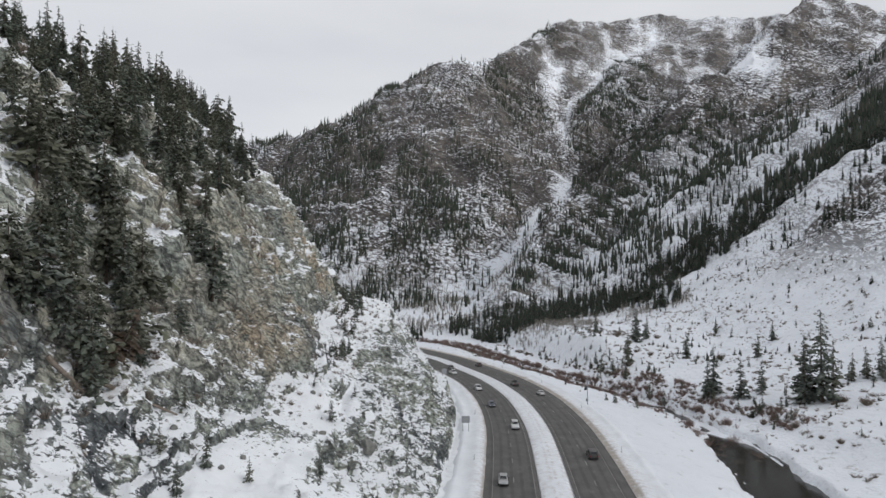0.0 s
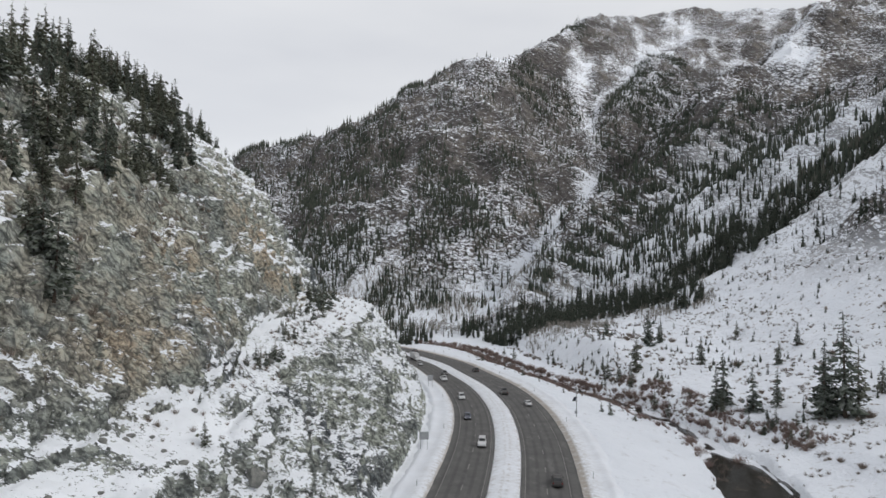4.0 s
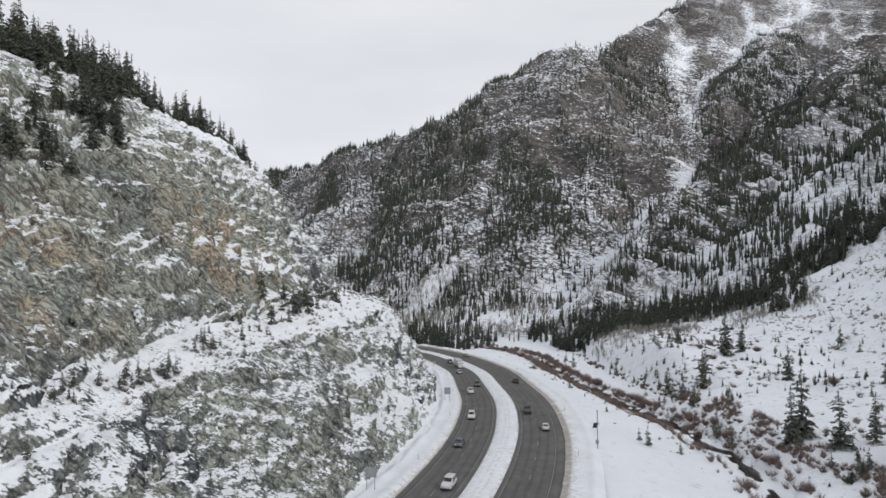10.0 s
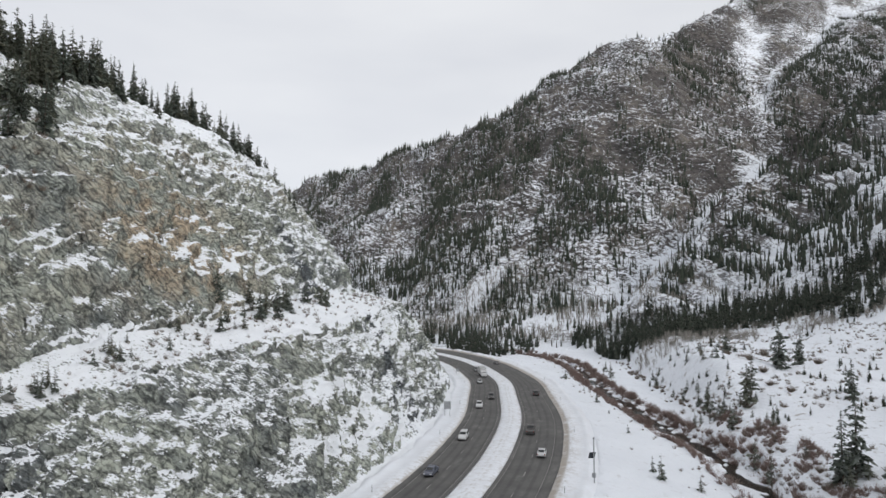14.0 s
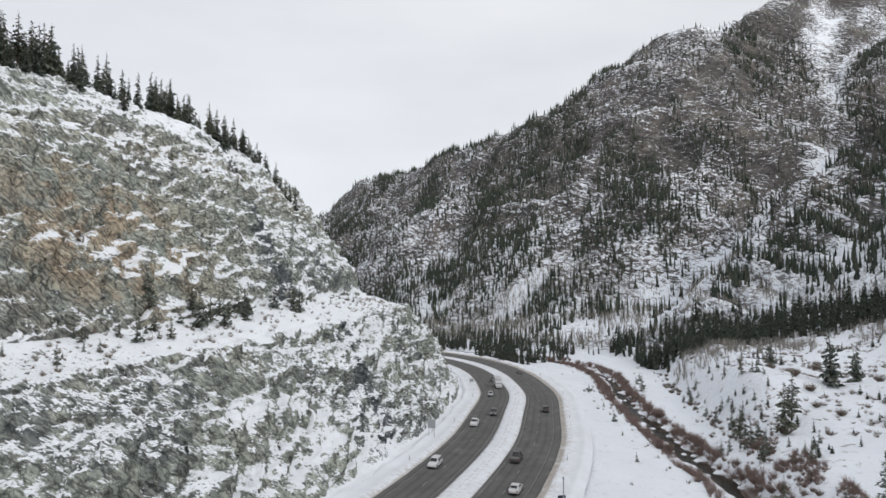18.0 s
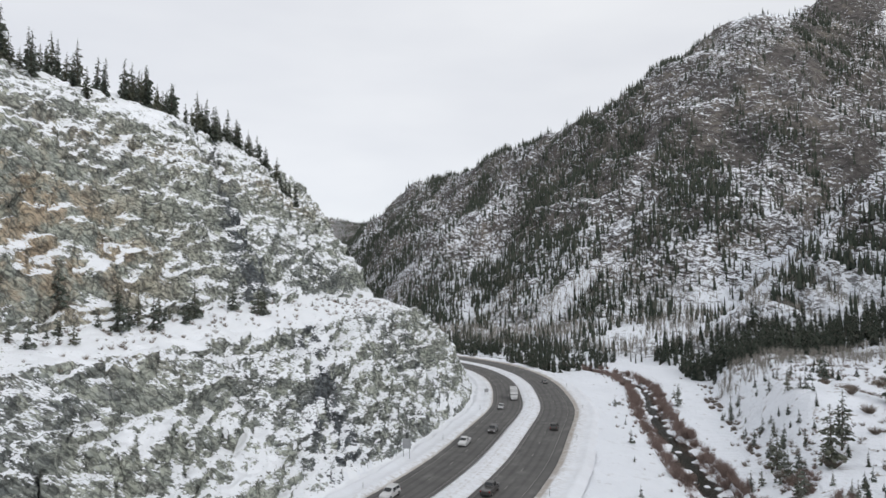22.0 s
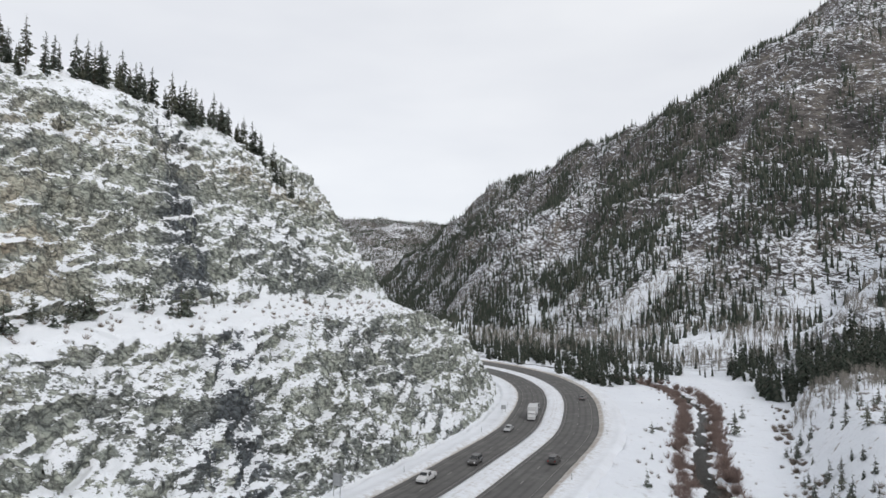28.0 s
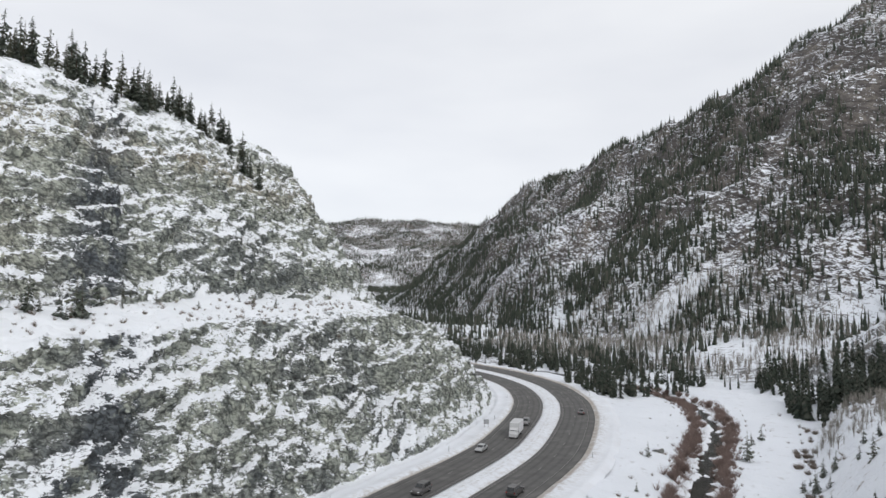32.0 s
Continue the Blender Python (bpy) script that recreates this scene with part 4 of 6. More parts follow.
def right_density(x, y, z):
    """The dark wood on the valley side: a belt above the terrace, the crest of the spur, a band climbing to the right, thin between."""
    wob = 9 * fbm(x / 28, y / 28, octaves=3, seed=211)
    soff = nearest(x, y, SPUR)[0] + 0.6 * wob
    low = wood_edge(x)
    top = np.interp(x, [8, 40, 60, 99, 136, 150, 159, 160, 172, 220, 269, 365, 450], [486, 490, 505, 517, 484, 446, 420, 466, 472, 481, 490, 522, 545])
    inner = np.interp(x, [60, 103, 133, 158, 165], [516, 528, 497, 462, 462])
    clump = sstep(vnoise(x / 13, y / 13, seed=215) + 0.5 * vnoise(x / 5, y / 5, seed=216), -0.7, 0.1)
    belt_d = sstep(y + 0.5 * wob - low, -2, 5) * sstep(top - y + wob, -3, 6) * (0.35 + 0.65 * clump)
    belt_d = belt_d * (1 - 0.75 * np.exp(-((y - inner) / 9) ** 2) * (x > 70) * (x < 165))
    crest = sstep(soff, -8, 2) * (0.42 * sstep(soff, 190, 110) + 0.42 * sstep(soff, 66, 25) + 0.36 * sstep(fbm(x / 30, y / 30, octaves=3, seed=213), -0.1, 0.5) * sstep(soff, 40, 110)) * (0.2 + 0.8 * clump)
    crest = crest * (y > top + np.where(x < 160, 18, 3)) * (1 - 0.8 * np.exp(-((y - top - 24) / 15) ** 2) * (x > 165))
    thin = 0.05 * sstep(x - 150, 0, 30) * (y > 290) * (y < low) * (vnoise(x / 20, y / 20, seed=218) > 0.1)
    return np.clip(np.maximum(np.maximum(belt_d, crest), thin), 0, 1)


parts = [scatter(27000, 5, 460, 285, 520, lambda x, y, z: (y < 520) * right_density(x, y, z) * np.where(x > 158, 0.95, 0.55)), scatter(34000, 20, 480, 520, 900, lambda x, y, z: right_density(x, y, z) * (y < 900 - 0.2 * x) * 0.7)]
tx, ty, tz = (np.concatenate(q) for q in zip(*parts))
places = np.stack([tx, ty, tz - 0.4, rs.choice([0.7, 1.0], len(tx)) * rs.uniform(7, 16, len(tx)), rs.uniform(0, 6.28, len(tx)), rs.uniform(0.55, 0.9, len(tx))], 1)
near_wood = np.hypot(places[:, 0] - 70, places[:, 1] - 160) < 350
joined("valley_forest", MID_PROTOS, places[near_wood], FAR_NEEDLE, "dense dark spruce forest on the lower valley side", "forest")
joined("spur_forest", FAR_PROTOS, places[~near_wood], FAR_NEEDLE, "dark spruce forest climbing the far spur", "forest")
# scattered trees on the fans at the mountain's foot
tx, ty, tz = scatter(9000, -330, 60, 455, 610, lambda x, y, z: 0.15 * (nearest(x, y, ROAD)[0] > 60) * (np.abs(nearest(x, y, RIVER)[0]) > 5) * (nearest(x, y, SPUR)[0] < -3) * sstep(vnoise(x / 17, y / 17, seed=229) + 0.5 * vnoise(x / 6, y / 6, seed=230), -0.3, 0.5) * (0.35 + 0.65 * sstep(np.abs(nearest(x, y, GULLY)[0]), 14, 40)))
places = np.stack([tx, ty, tz - 0.4, rs.uniform(4, 12, len(tx)), rs.uniform(0, 6.28, len(tx)), rs.uniform(0.65, 1.0, len(tx))], 1)
joined("foothill_forest", FAR_PROTOS, places, FAR_NEEDLE, "scattered dark spruces on the fans below the mountain", "forest")
# the wooded hills down the canyon
ta, tr = np.radians(rs.uniform(36, 54, 15000)), rs.uniform(1500, 3700, 15000)
tx, ty = 80 - np.sin(ta) * tr, 180 + np.cos(ta) * tr
tz, keep_t = land(tx, ty)[0], fbm(tx / 160, ty / 160, octaves=3, seed=69) + 0.3 * rs.randn(15000) < 0.3
tx, ty, tz = tx[keep_t], ty[keep_t], tz[keep_t]
joined("canyon_forest", FAR_PROTOS, np.stack([tx, ty, tz - 0.5, rs.uniform(9, 19, len(tx)), rs.uniform(0, 6.28, len(tx)), rs.uniform(0.7, 1.2, len(tx))], 1), FAR_NEEDLE, "grey-green forest on the distant canyon hills", "forest")
# the row of trees beyond the bend, on both banks of the river
def belt(x, y):
    off, roff = nearest(x, y, ROAD)[0], nearest(x, y, RIVER)[0]
    return (off > 19 + 4 * vnoise(x / 11, y / 11, seed=223)) & (off < 110) & ((off < 60) | (vnoise(x / 9, y / 9, seed=227) > 0.1)) & (np.abs(roff) > 3.5) & (off < np.interp(x, [-330, -60, -20, 20], [110, 105, 80, 48])) & (x < -15 + (y - 430) * 0.5)


tx, ty, tz = scatter(3500, -960, -220, 560, 1060, lambda x, y, z: (z < 12) * (nearest(x, y, ROAD)[0] > 60) * 0.6 * (vnoise(x / 40, y / 40, seed=225) > -0.3))
places = np.stack([tx, ty, tz - 0.4, rs.uniform(6, 15, len(tx)), rs.uniform(0, 6.28, len(tx)), rs.uniform(0.6, 0.95, len(tx))], 1)
joined("valley_floor_forest", FAR_PROTOS, places, FAR_NEEDLE, "dark spruces on the valley floor down the canyon", "forest")
tx, ty, tz = scatter(11000, -330, 30, 385, 560, lambda x, y, z: belt(x, y) * 0.5 * (vnoise(x / 14, y / 14, seed=221) > -0.25))
places = np.stack([tx, ty, tz - 0.4, rs.uniform(4, 12, len(tx)), rs.uniform(0, 6.28, len(tx)), rs.uniform(0.7, 1.0, len(tx))], 1)
joined("riverside_forest", MID_PROTOS, places, FAR_NEEDLE, "belt of dark spruces along the river beyond the bend", "forest")

# ---- trees and shrubs by the road, one by one ----
bpy.context.view_layer.update()


def drop(x, y):
    """The height of the rock or the ground under a place."""
    if x < 12 and 27 < y < 419:
        i, j = int((y - 26) / STEP), int((12 - x) / STEP)
        box = np.s_[max(i - 9, 0):i + 10, max(j - 9, 0):j + 10]
        q = cliff_xyz[box][kept[box]]
        near = np.hypot(q[:, 0] - x, q[:, 1] - y) < 0.7
        if near.any():
            return float(np.median(q[near, 2]))
    return float(land(np.array([x]), np.array([y]))[0][0])


TREES = [make_conifer(k, 10.0, sp, ti, li, mt, ba, spa, "spruce_tree" if mt is NEEDLE else "pine_tree") for k, (sp, ti, li, mt, ba, spa) in enumerate((
    (0.17, 24, 9, NEEDLE, 0.05, 0.08), (0.14, 24, 9, NEEDLE, 0.10, 0.12), (0.19, 23, 10, NEEDLE, 0.03, 0.08), (0.15, 22, 9, NEEDLE_B, 0.22, 0.26), (0.17, 23, 9, NEEDLE_B, 0.12, 0.18)))]
PINES = [make_conifer(10 + k, 10.0, sp, ti, li, mt, ba, spa, "pine_tree" if mt is NEEDLE_B else "fir_tree", 8) for k, (sp, ti, li, mt, ba, spa) in enumerate((
    (0.26, 20, 9, NEEDLE_B, 0.18, 0.22), (0.22, 22, 9, NEEDLE, 0.12, 0.18), (0.30, 18, 9, NEEDLE_B, 0.26, 0.28)))]
SMALL = [make_conifer(20 + k, 10.0, sp, 12, 8, mt, 0.02, 0.05, "spruce_sapling", 4) for k, (sp, mt) in enumerate(((0.23, NEEDLE), (0.20, NEEDLE_B)))]
used = set()


def plant(pool, r, x, y, tall, label, group, sink=0.25, fat=1.0):
    """A tree of that height on the ground; the first of each kind stands in person, the rest are copies."""
    src = r.choice(pool)
    k = tall / 10.0
    m = pose(x, y, drop(x, y) - sink, r.uniform(-2, 2), r.uniform(-2, 2), r.uniform(0, 360)) @ Matrix.Diagonal((k * fat, k * fat, k, 1))
    if src.name not in used:
        used.add(src.name)
        src.matrix_world = m
        ob = src
    else:
        ob = copy_thing(src, Matrix())
        ob.matrix_basis = m
    return tagged(ob, label, "tree", group)


r = random.Random(7)
n = 0
while n < 310:  # the wooded slope above the rock
    y = r.uniform(28, 165)
    lowest = float(np.interp(y, [30, 50, 70, 84, 101, 134, 156, 165], [33, 33, 36, 40, 42, 49, 56, 64]))
    d = lowest + r.triangular(0, 58, 6)
    if vnoise(y / 14, d / 14, seed=301) < -0.45:
        continue
    i = int(np.argmin(np.abs(ROAD[:, 1] - y)))
    x = ROAD[i, 0] + ROAD_R[i, 0] * (L_OUT - d)
    yy = ROAD[i, 1] + ROAD_R[i, 1] * (L_OUT - d)
    if yy < 28 or (x + 0) ** 2 + yy ** 2 < 50 ** 2:
        continue
    plant(PINES if d < lowest + 24 and r.random() < 0.5 else TREES, r, x, yy, r.choice((r.uniform(4, 8), r.uniform(6, 11.5))), "dark green conifer on the snowy wooded slope", "trees on the wooded slope", 0.5, r.uniform(0.65, 0.95))
    n += 1
for _ in range(18):  # the nearest trees, beside the leaning dead pine
    y, d = r.uniform(46, 86), r.uniform(35, 50)
    i = int(np.argmin(np.abs(ROAD[:, 1] - y)))
    plant(PINES, r, ROAD[i, 0] + ROAD_R[i, 0] * (L_OUT - d), ROAD[i, 1] + ROAD_R[i, 1] * (L_OUT - d), r.uniform(5, 11), "bushy dark green pine on the snowy wooded slope", "trees on the wooded slope", 0.5)
for _ in range(300):  # the row along the crest
    y = r.uniform(145, 322)
    if vnoise(y / 6.5, 0.5, seed=303) < -0.12 and r.random() < 0.85:
        continue
    d = np.interp(y, [150, 200, 265, 300, 322], [78, 80, 82, 76, 62]) + r.choice((r.uniform(0, 6), r.uniform(0, 20)))
    i = int(np.argmin(np.abs(ROAD[:, 1] - y)))
    x = ROAD[i, 0] + ROAD_R[i, 0] * (L_OUT - d)
    yy = ROAD[i, 1] + ROAD_R[i, 1] * (L_OUT - d)
    plant(TREES, r, x, yy, r.choice((r.uniform(4, 8), r.uniform(7, 12))) * np.interp(yy, [150, 270, 320], [1.05, 1.0, 0.6]), "dark spruce standing on the crest above the rock cut", "trees along the crest", 0.4, r.uniform(0.75, 1.0))
for _ in range(85):  # young trees on the bench
    y = min(r.uniform(95, 300), r.uniform(120, 330))
    de = np.interp(y, [60, 110, 150, 190, 300], [21, 24, 28, 30, 30])
    db = np.interp(y, [60, 110, 140, 175, 220, 300], [27, 29, 34, 41, 43, 43])
    d = de + (db - de) * r.uniform(0.35, 1.0)
    i = int(np.argmin(np.abs(ROAD[:, 1] - y)))
    plant(SMALL, r, ROAD[i, 0] + ROAD_R[i, 0] * (L_OUT - d), ROAD[i, 1] + ROAD_R[i, 1] * (L_OUT - d), r.uniform(1.4, 4.4) * (1.55 if 180 < y < 240 else 0.8),
          "young spruce rooted in snow on the rock bench", "young trees on the bench", 0.2)


def make_snag(seed, name="dead_tree"):
    """A bare grey trunk with broken limbs, ten metres tall."""
    q = random.Random(seed)
    root = new(name, None)
    bm = bmesh.new()
    rings = []
    for k in range(6):
        f = k / 5
        rad = 0.17 * (1 - f) + 0.02
        ox, oy = q.uniform(-0.1, 0.1) * f, q.uniform(-0.1, 0.1) * f
        rings.append([bm.verts.new((ox + math.cos(a) * rad, oy + math.sin(a) * rad, 10 * f)) for a in np.linspace(0, 6.283, 7)[:-1]])
    for a, b in zip(rings, rings[1:]):
        for k in range(6):
            bm.faces.new((a[k], a[(k + 1) % 6], b[(k + 1) % 6], b[k]))
    part("trunk", bm, DEADWOOD, root)
    for k in range(9):
        bm = bmesh.new()
        z, a = 10 * q.uniform(0.2, 0.95), q.uniform(0, 6.283)
        L = (2.6 - 0.2 * z) * q.uniform(0.6, 1.1)
        d = Vector((math.cos(a) * L, math.sin(a) * L, q.uniform(-0.4, 0.25) * L))
        side = Vector((-math.sin(a), math.cos(a), 0)) * 0.05
        v = [bm.verts.new(c) for c in (side + Vector((0, 0, z)), -side + Vector((0, 0, z)), Vector((0, 0, z + 0.07)), d + Vector((0, 0, z)))]
        for t in ((0, 1, 3), (1, 2, 3), (2, 0, 3)):
            bm.faces.new([v[i] for i in t])
        part("limb", bm, DEADWOOD, root)
    return root


SNAGS = [make_snag(k) for k in range(3)]
for _ in range(14):
    y = r.uniform(50, 175)
    d = r.uniform(*np.interp([y, y], [50, 175], [34, 70])) + r.uniform(0, 40)
    i = int(np.argmin(np.abs(ROAD[:, 1] - y)))
    x, yy = ROAD[i, 0] + ROAD_R[i, 0] * (L_OUT - d), ROAD[i, 1] + ROAD_R[i, 1] * (L_OUT - d)
    if x * x + yy * yy > 55 ** 2:
        plant(SNAGS, r, x, yy, r.uniform(3, 7), "bare grey dead tree on the snowy wooded slope", "dead trees on the slope", 0.4)
# the leaning dead pine with rusty needles
dead = make_conifer(91, 10.0, 0.22, 16, 7, RUSTY, 0.35, 0.35, "dead_pine")
dead.matrix_world = pose(-34.5, 65.6, drop(-34.5, 65.6) - 0.2, -4, 24, 0) @ Matrix.Diagonal((1.2, 1.2, 0.8, 1))
tagged(dead, "leaning dead pine with rusty brown needles", "tree")


# ---- the valley floor, the river banks and the terrace ----
def twig_proto(seed, twigs, spread, lean, width=0.012, trunk=False):
    """A leafless clump one metre tall: thin tapering twigs that fan out, some forked."""
    q = random.Random(seed)
    v, f = [], []
    for k in range(twigs):
        a = q.uniform(0, 6.283)
        out = q.uniform(0.1, 1.0) ** 0.7 * spread
        h = q.uniform(0.55, 1.0) * (1 - lean * (out / max(spread, 1e-6)) ** 2)
        z0 = q.uniform(0.25, 0.8) * h if trunk else 0.0
        bx, by = (0, 0) if trunk else (math.cos(a) * out * 0.25, math.sin(a) * out * 0.25)
        tx_, ty_ = math.cos(a) * out, math.sin(a) * out
        px, py = -math.sin(a) * width, math.cos(a) * width
        b = len(v)
        v += [(bx + px, by + py, z0), (bx - px, by - py, z0), (bx * 0.9, by * 0.9, z0 + width * 2), (tx_, ty_, h),
              (tx_ * 0.7 + q.uniform(-0.1, 0.1), ty_ * 0.7 + q.uniform(-0.1, 0.1), z0 + (h - z0) * q.uniform(0.7, 1.0))]
        f += [(b, b + 2, b + 3), (b + 1, b + 2, b + 4)]
    if trunk:
        b = len(v)
        v += [(0.014, 0, -0.05), (-0.008, 0.012, -0.05), (-0.008, -0.012, -0.05), (0, 0, 0.97)]
        f += [(b, b + 1, b + 3), (b + 1, b + 2, b + 3), (b + 2, b, b + 3)]
    return np.array(v), np.array(f)


SHRUBS = [twig_proto(k, 34, 0.55, 0.35, 0.015) for k in range(5)]
ASPENS = [twig_proto(30 + k, 44, 0.28, 0.2, 0.0042, trunk=True) for k in range(5)]
rs = np.random.RandomState(23)


def toe_line(y):
    return np.interp(y, [-200, 0, 150, 200, 250, 308, 340, 400, 480, 560], [150, 140, 128, 116, 104, 98, 97, 90, 80, 40])


def many(n, x0, x1, y0, y1, test, low, high, fat0, fat1, protos, mat, name, label, category):
    px, py = rs.uniform(x0, x1, n), rs.uniform(y0, y1, n)
    ok = test(px, py)
    px, py = px[ok], py[ok]
    pz = land(px, py)[0]
    k = len(px)
    joined(name, protos, np.stack([px, py, pz - 0.05, rs.uniform(low, high, k), rs.uniform(0, 6.28, k), rs.uniform(fat0, fat1, k)], 1), mat, label, category)


def ditch_line(y):
    return np.interp(y, [150, 200, 238, 257, 268, 299, 316, 341, 370, 398], [95, 83, 75, 69.5, 67, 60.5, 54, 49, 42, 36])


def terrace_scrub(x, y):
    v = x - toe_line(y)
    return (v > -44) & (v < 95) & (vnoise(x / 12, y / 12, seed=401) + 0.8 * vnoise(x / 4, y / 4, seed=403) > 0.22)


many(11000, 40, 240, 130, 420, terrace_scrub, 0.5, 1.6, 1.0, 2.0, SHRUBS, TWIG, "terrace_scrub", "low leafless grey-brown scrub poking through the terrace snow", "scrub")


def road_side_scrub(x, y):
    off, _, _ = nearest(x, y, ROAD)
    roff, _, _ = nearest(x, y, RIVER)
    return (off > 24) & (roff < 30) & (np.abs(roff) > 4) & (rs.rand(len(x)) < np.exp(-((np.abs(roff) - 5) / 6) ** 2) * 0.8 + 0.02)


sx_, sy_ = rs.uniform(60, 235, 900), rs.uniform(150, 400, 900)
ok = (vnoise(sx_ / 22, sy_ / 22, seed=405) + 0.5 * vnoise(sx_ / 7, sy_ / 7, seed=406) > 0.05) & (sx_ - toe_line(sy_) > -38)
sx_, sy_ = sx_[ok], sy_[ok]
joined("terrace_saplings", MID_PROTOS, np.stack([sx_, sy_, land(sx_, sy_)[0] - 0.1, rs.uniform(0.9, 3.6, len(sx_)), rs.uniform(0, 6.28, len(sx_)), rs.uniform(1.1, 1.7, len(sx_))], 1), FAR_NEEDLE, "small dark spruce saplings dotted over the snowy terrace", "saplings")
many(2600, -20, 110, 90, 420, road_side_scrub, 0.4, 1.5, 0.8, 1.4, SHRUBS, TWIG, "riverbank_scrub", "dry leafless scrub and grass tufts along the snowy river bank", "scrub")


def aspen_zone(x, y):
    edge = wood_edge(x)
    inner = np.interp(x, [60, 103, 133, 158, 165], [516, 528, 497, 462, 462])
    low = (x > 44) & (x < 165) & (((y > edge - np.interp(x, [44, 70, 110, 150], [34, 52, 40, 14])) & (y < edge + 8)) | (np.abs(y - inner) < 9)) & (vnoise(x / 15, y / 15, seed=411) > -0.3)
    chute = (np.abs(x - np.interp(y, [560, 600, 640, 680], [-128, -112, -92, -70])) < 34) & (y > 585) & (y < 690)
    return low | (chute & (rs.rand(len(x)) < 0.6))


many(17000, -170, 170, 320, 690, aspen_zone, 2.2, 5.2, 1.0, 1.9, ASPENS, ASPEN, "aspen_stand", "pale bare aspen stand on the lower slopes", "aspens")
THIN_ASPENS = [twig_proto(40 + k, 19, 0.18, 0.2, 0.009, trunk=True) for k in range(5)]
many(9500, -240, 90, 455, 690, lambda x, y: (y > np.interp(x, [-240, -100, 0, 90], [545, 500, 470, 455])) & (y < np.interp(x, [-240, 0, 90], [680, 660, 560])) & (vnoise(x / 26, y / 26, seed=413) + 0.4 * vnoise(x / 8, y / 8, seed=415) > -0.25) & (rs.rand(len(x)) < 0.75),
     3.5, 8.0, 0.8, 1.5, THIN_ASPENS, ASPEN, "aspen_slope", "pale grey bare aspens at the foot of the mountain", "aspens")



def bench_scrub(n):
    out = []
    while len(out) < n:
        y = r0.uniform(85, 320)
        de = np.interp(y, [60, 110, 150, 190, 300], [21, 24, 28, 30, 30])
        db = np.interp(y, [60, 110, 140, 175, 220, 300], [27, 29, 34, 41, 43, 43])
        d = de + (db - de) * r0.triangular(-0.6, 1.1, 0.8)
        i = int(np.argmin(np.abs(ROAD[:, 1] - y)))
        x, yy = ROAD[i, 0] + ROAD_R[i, 0] * (L_OUT - d), ROAD[i, 1] + ROAD_R[i, 1] * (L_OUT - d)
        out.append((x, yy, drop(x, yy) - 0.05, r0.uniform(0.4, 1.5), r0.uniform(0, 6.28), r0.uniform(0.8, 1.4)))
    return np.array(out)


r0 = random.Random(77)


def slope_scrub(n):
    out = []
    while len(out) < n:
        y, d = r0.uniform(40, 150), r0.uniform(24, 90)
        i = int(np.argmin(np.abs(ROAD[:, 1] - y)))
        x, yy = ROAD[i, 0] + ROAD_R[i, 0] * (L_OUT - d), ROAD[i, 1] + ROAD_R[i, 1] * (L_OUT - d)
        if vnoise(yy / 12, d / 12, seed=421) < -0.1 or x * x + yy * yy < 900 or d < np.interp(y, [30, 75, 110, 150], [34, 32, 38, 52]):
            continue
        out.append((x, yy, drop(x, yy) - 0.05, r0.uniform(0.6, 2.2), r0.uniform(0, 6.28), r0.uniform(0.8, 1.4)))
    return np.array(out)


joined("slope_scrub", SHRUBS, slope_scrub(700), TWIG, "rusty brown leafless undergrowth on the wooded slope", "scrub")
joined("bench_scrub", SHRUBS, bench_scrub(420), TWIG, "low leafless scrub on the snowy rock bench", "scrub")

# spruces of the terrace and the river strip
r = random.Random(31)
for x, y, tall in ((86.6, 205, 15), (90.6, 194.6, 12), (97.4, 195.9, 10.5), (102, 181, 16), (106.5, 180.3, 26), (110, 181, 17), (123, 193, 9), (127.6, 193, 10), (131, 191, 13), (78, 271, 12),
                   (84, 203, 13), (104, 184, 19), (89.6, 296.7, 15.5), (96.5, 304, 11), (76.5, 318.6, 9), (102, 267.6, 11), (76, 262, 12), (118, 240, 8), (135, 262, 9), (128, 300, 8)):
    plant(TREES, r, x, y, tall, "tall dark spruce standing on the snowy terrace", "spruces on the terrace", 0.3, 1.0)
for x, y, tall in ((53.6, 199.4, 4.4), (52, 204, 3), (60.4, 199.2, 3.2), (70.6, 246.9, 5.5), (74.5, 216, 5), (72.7, 225.6, 6.5), (64.2, 260.8, 3.6), (18.9, 327.7, 3.6), (35, 280.6, 3.4), (62.6, 258, 4.2),
                   (66.6, 268.8, 8.5), (68.8, 259.7, 6), (71.5, 249.7, 5.5), (35, 345.8, 7), (31.3, 371, 4), (30.9, 363.6, 3.4), (17, 338, 1.8), (46, 240, 2.2), (40, 262, 1.6), (29, 300, 1.8)):
    plant(SMALL, r, x, y, tall, "young spruce in the snow near the river", "young spruces by the river", 0.15)
for _ in range(70):
    y = r.uniform(175, 400)
    v = r.choice((r.uniform(-40, -24), r.uniform(-30, 80)))
    plant(SMALL, r, float(toe_line(y)) + v, y, r.uniform(1.2, 4.5), "small spruce scattered over the snowy terrace", "small trees on the terrace", 0.15)

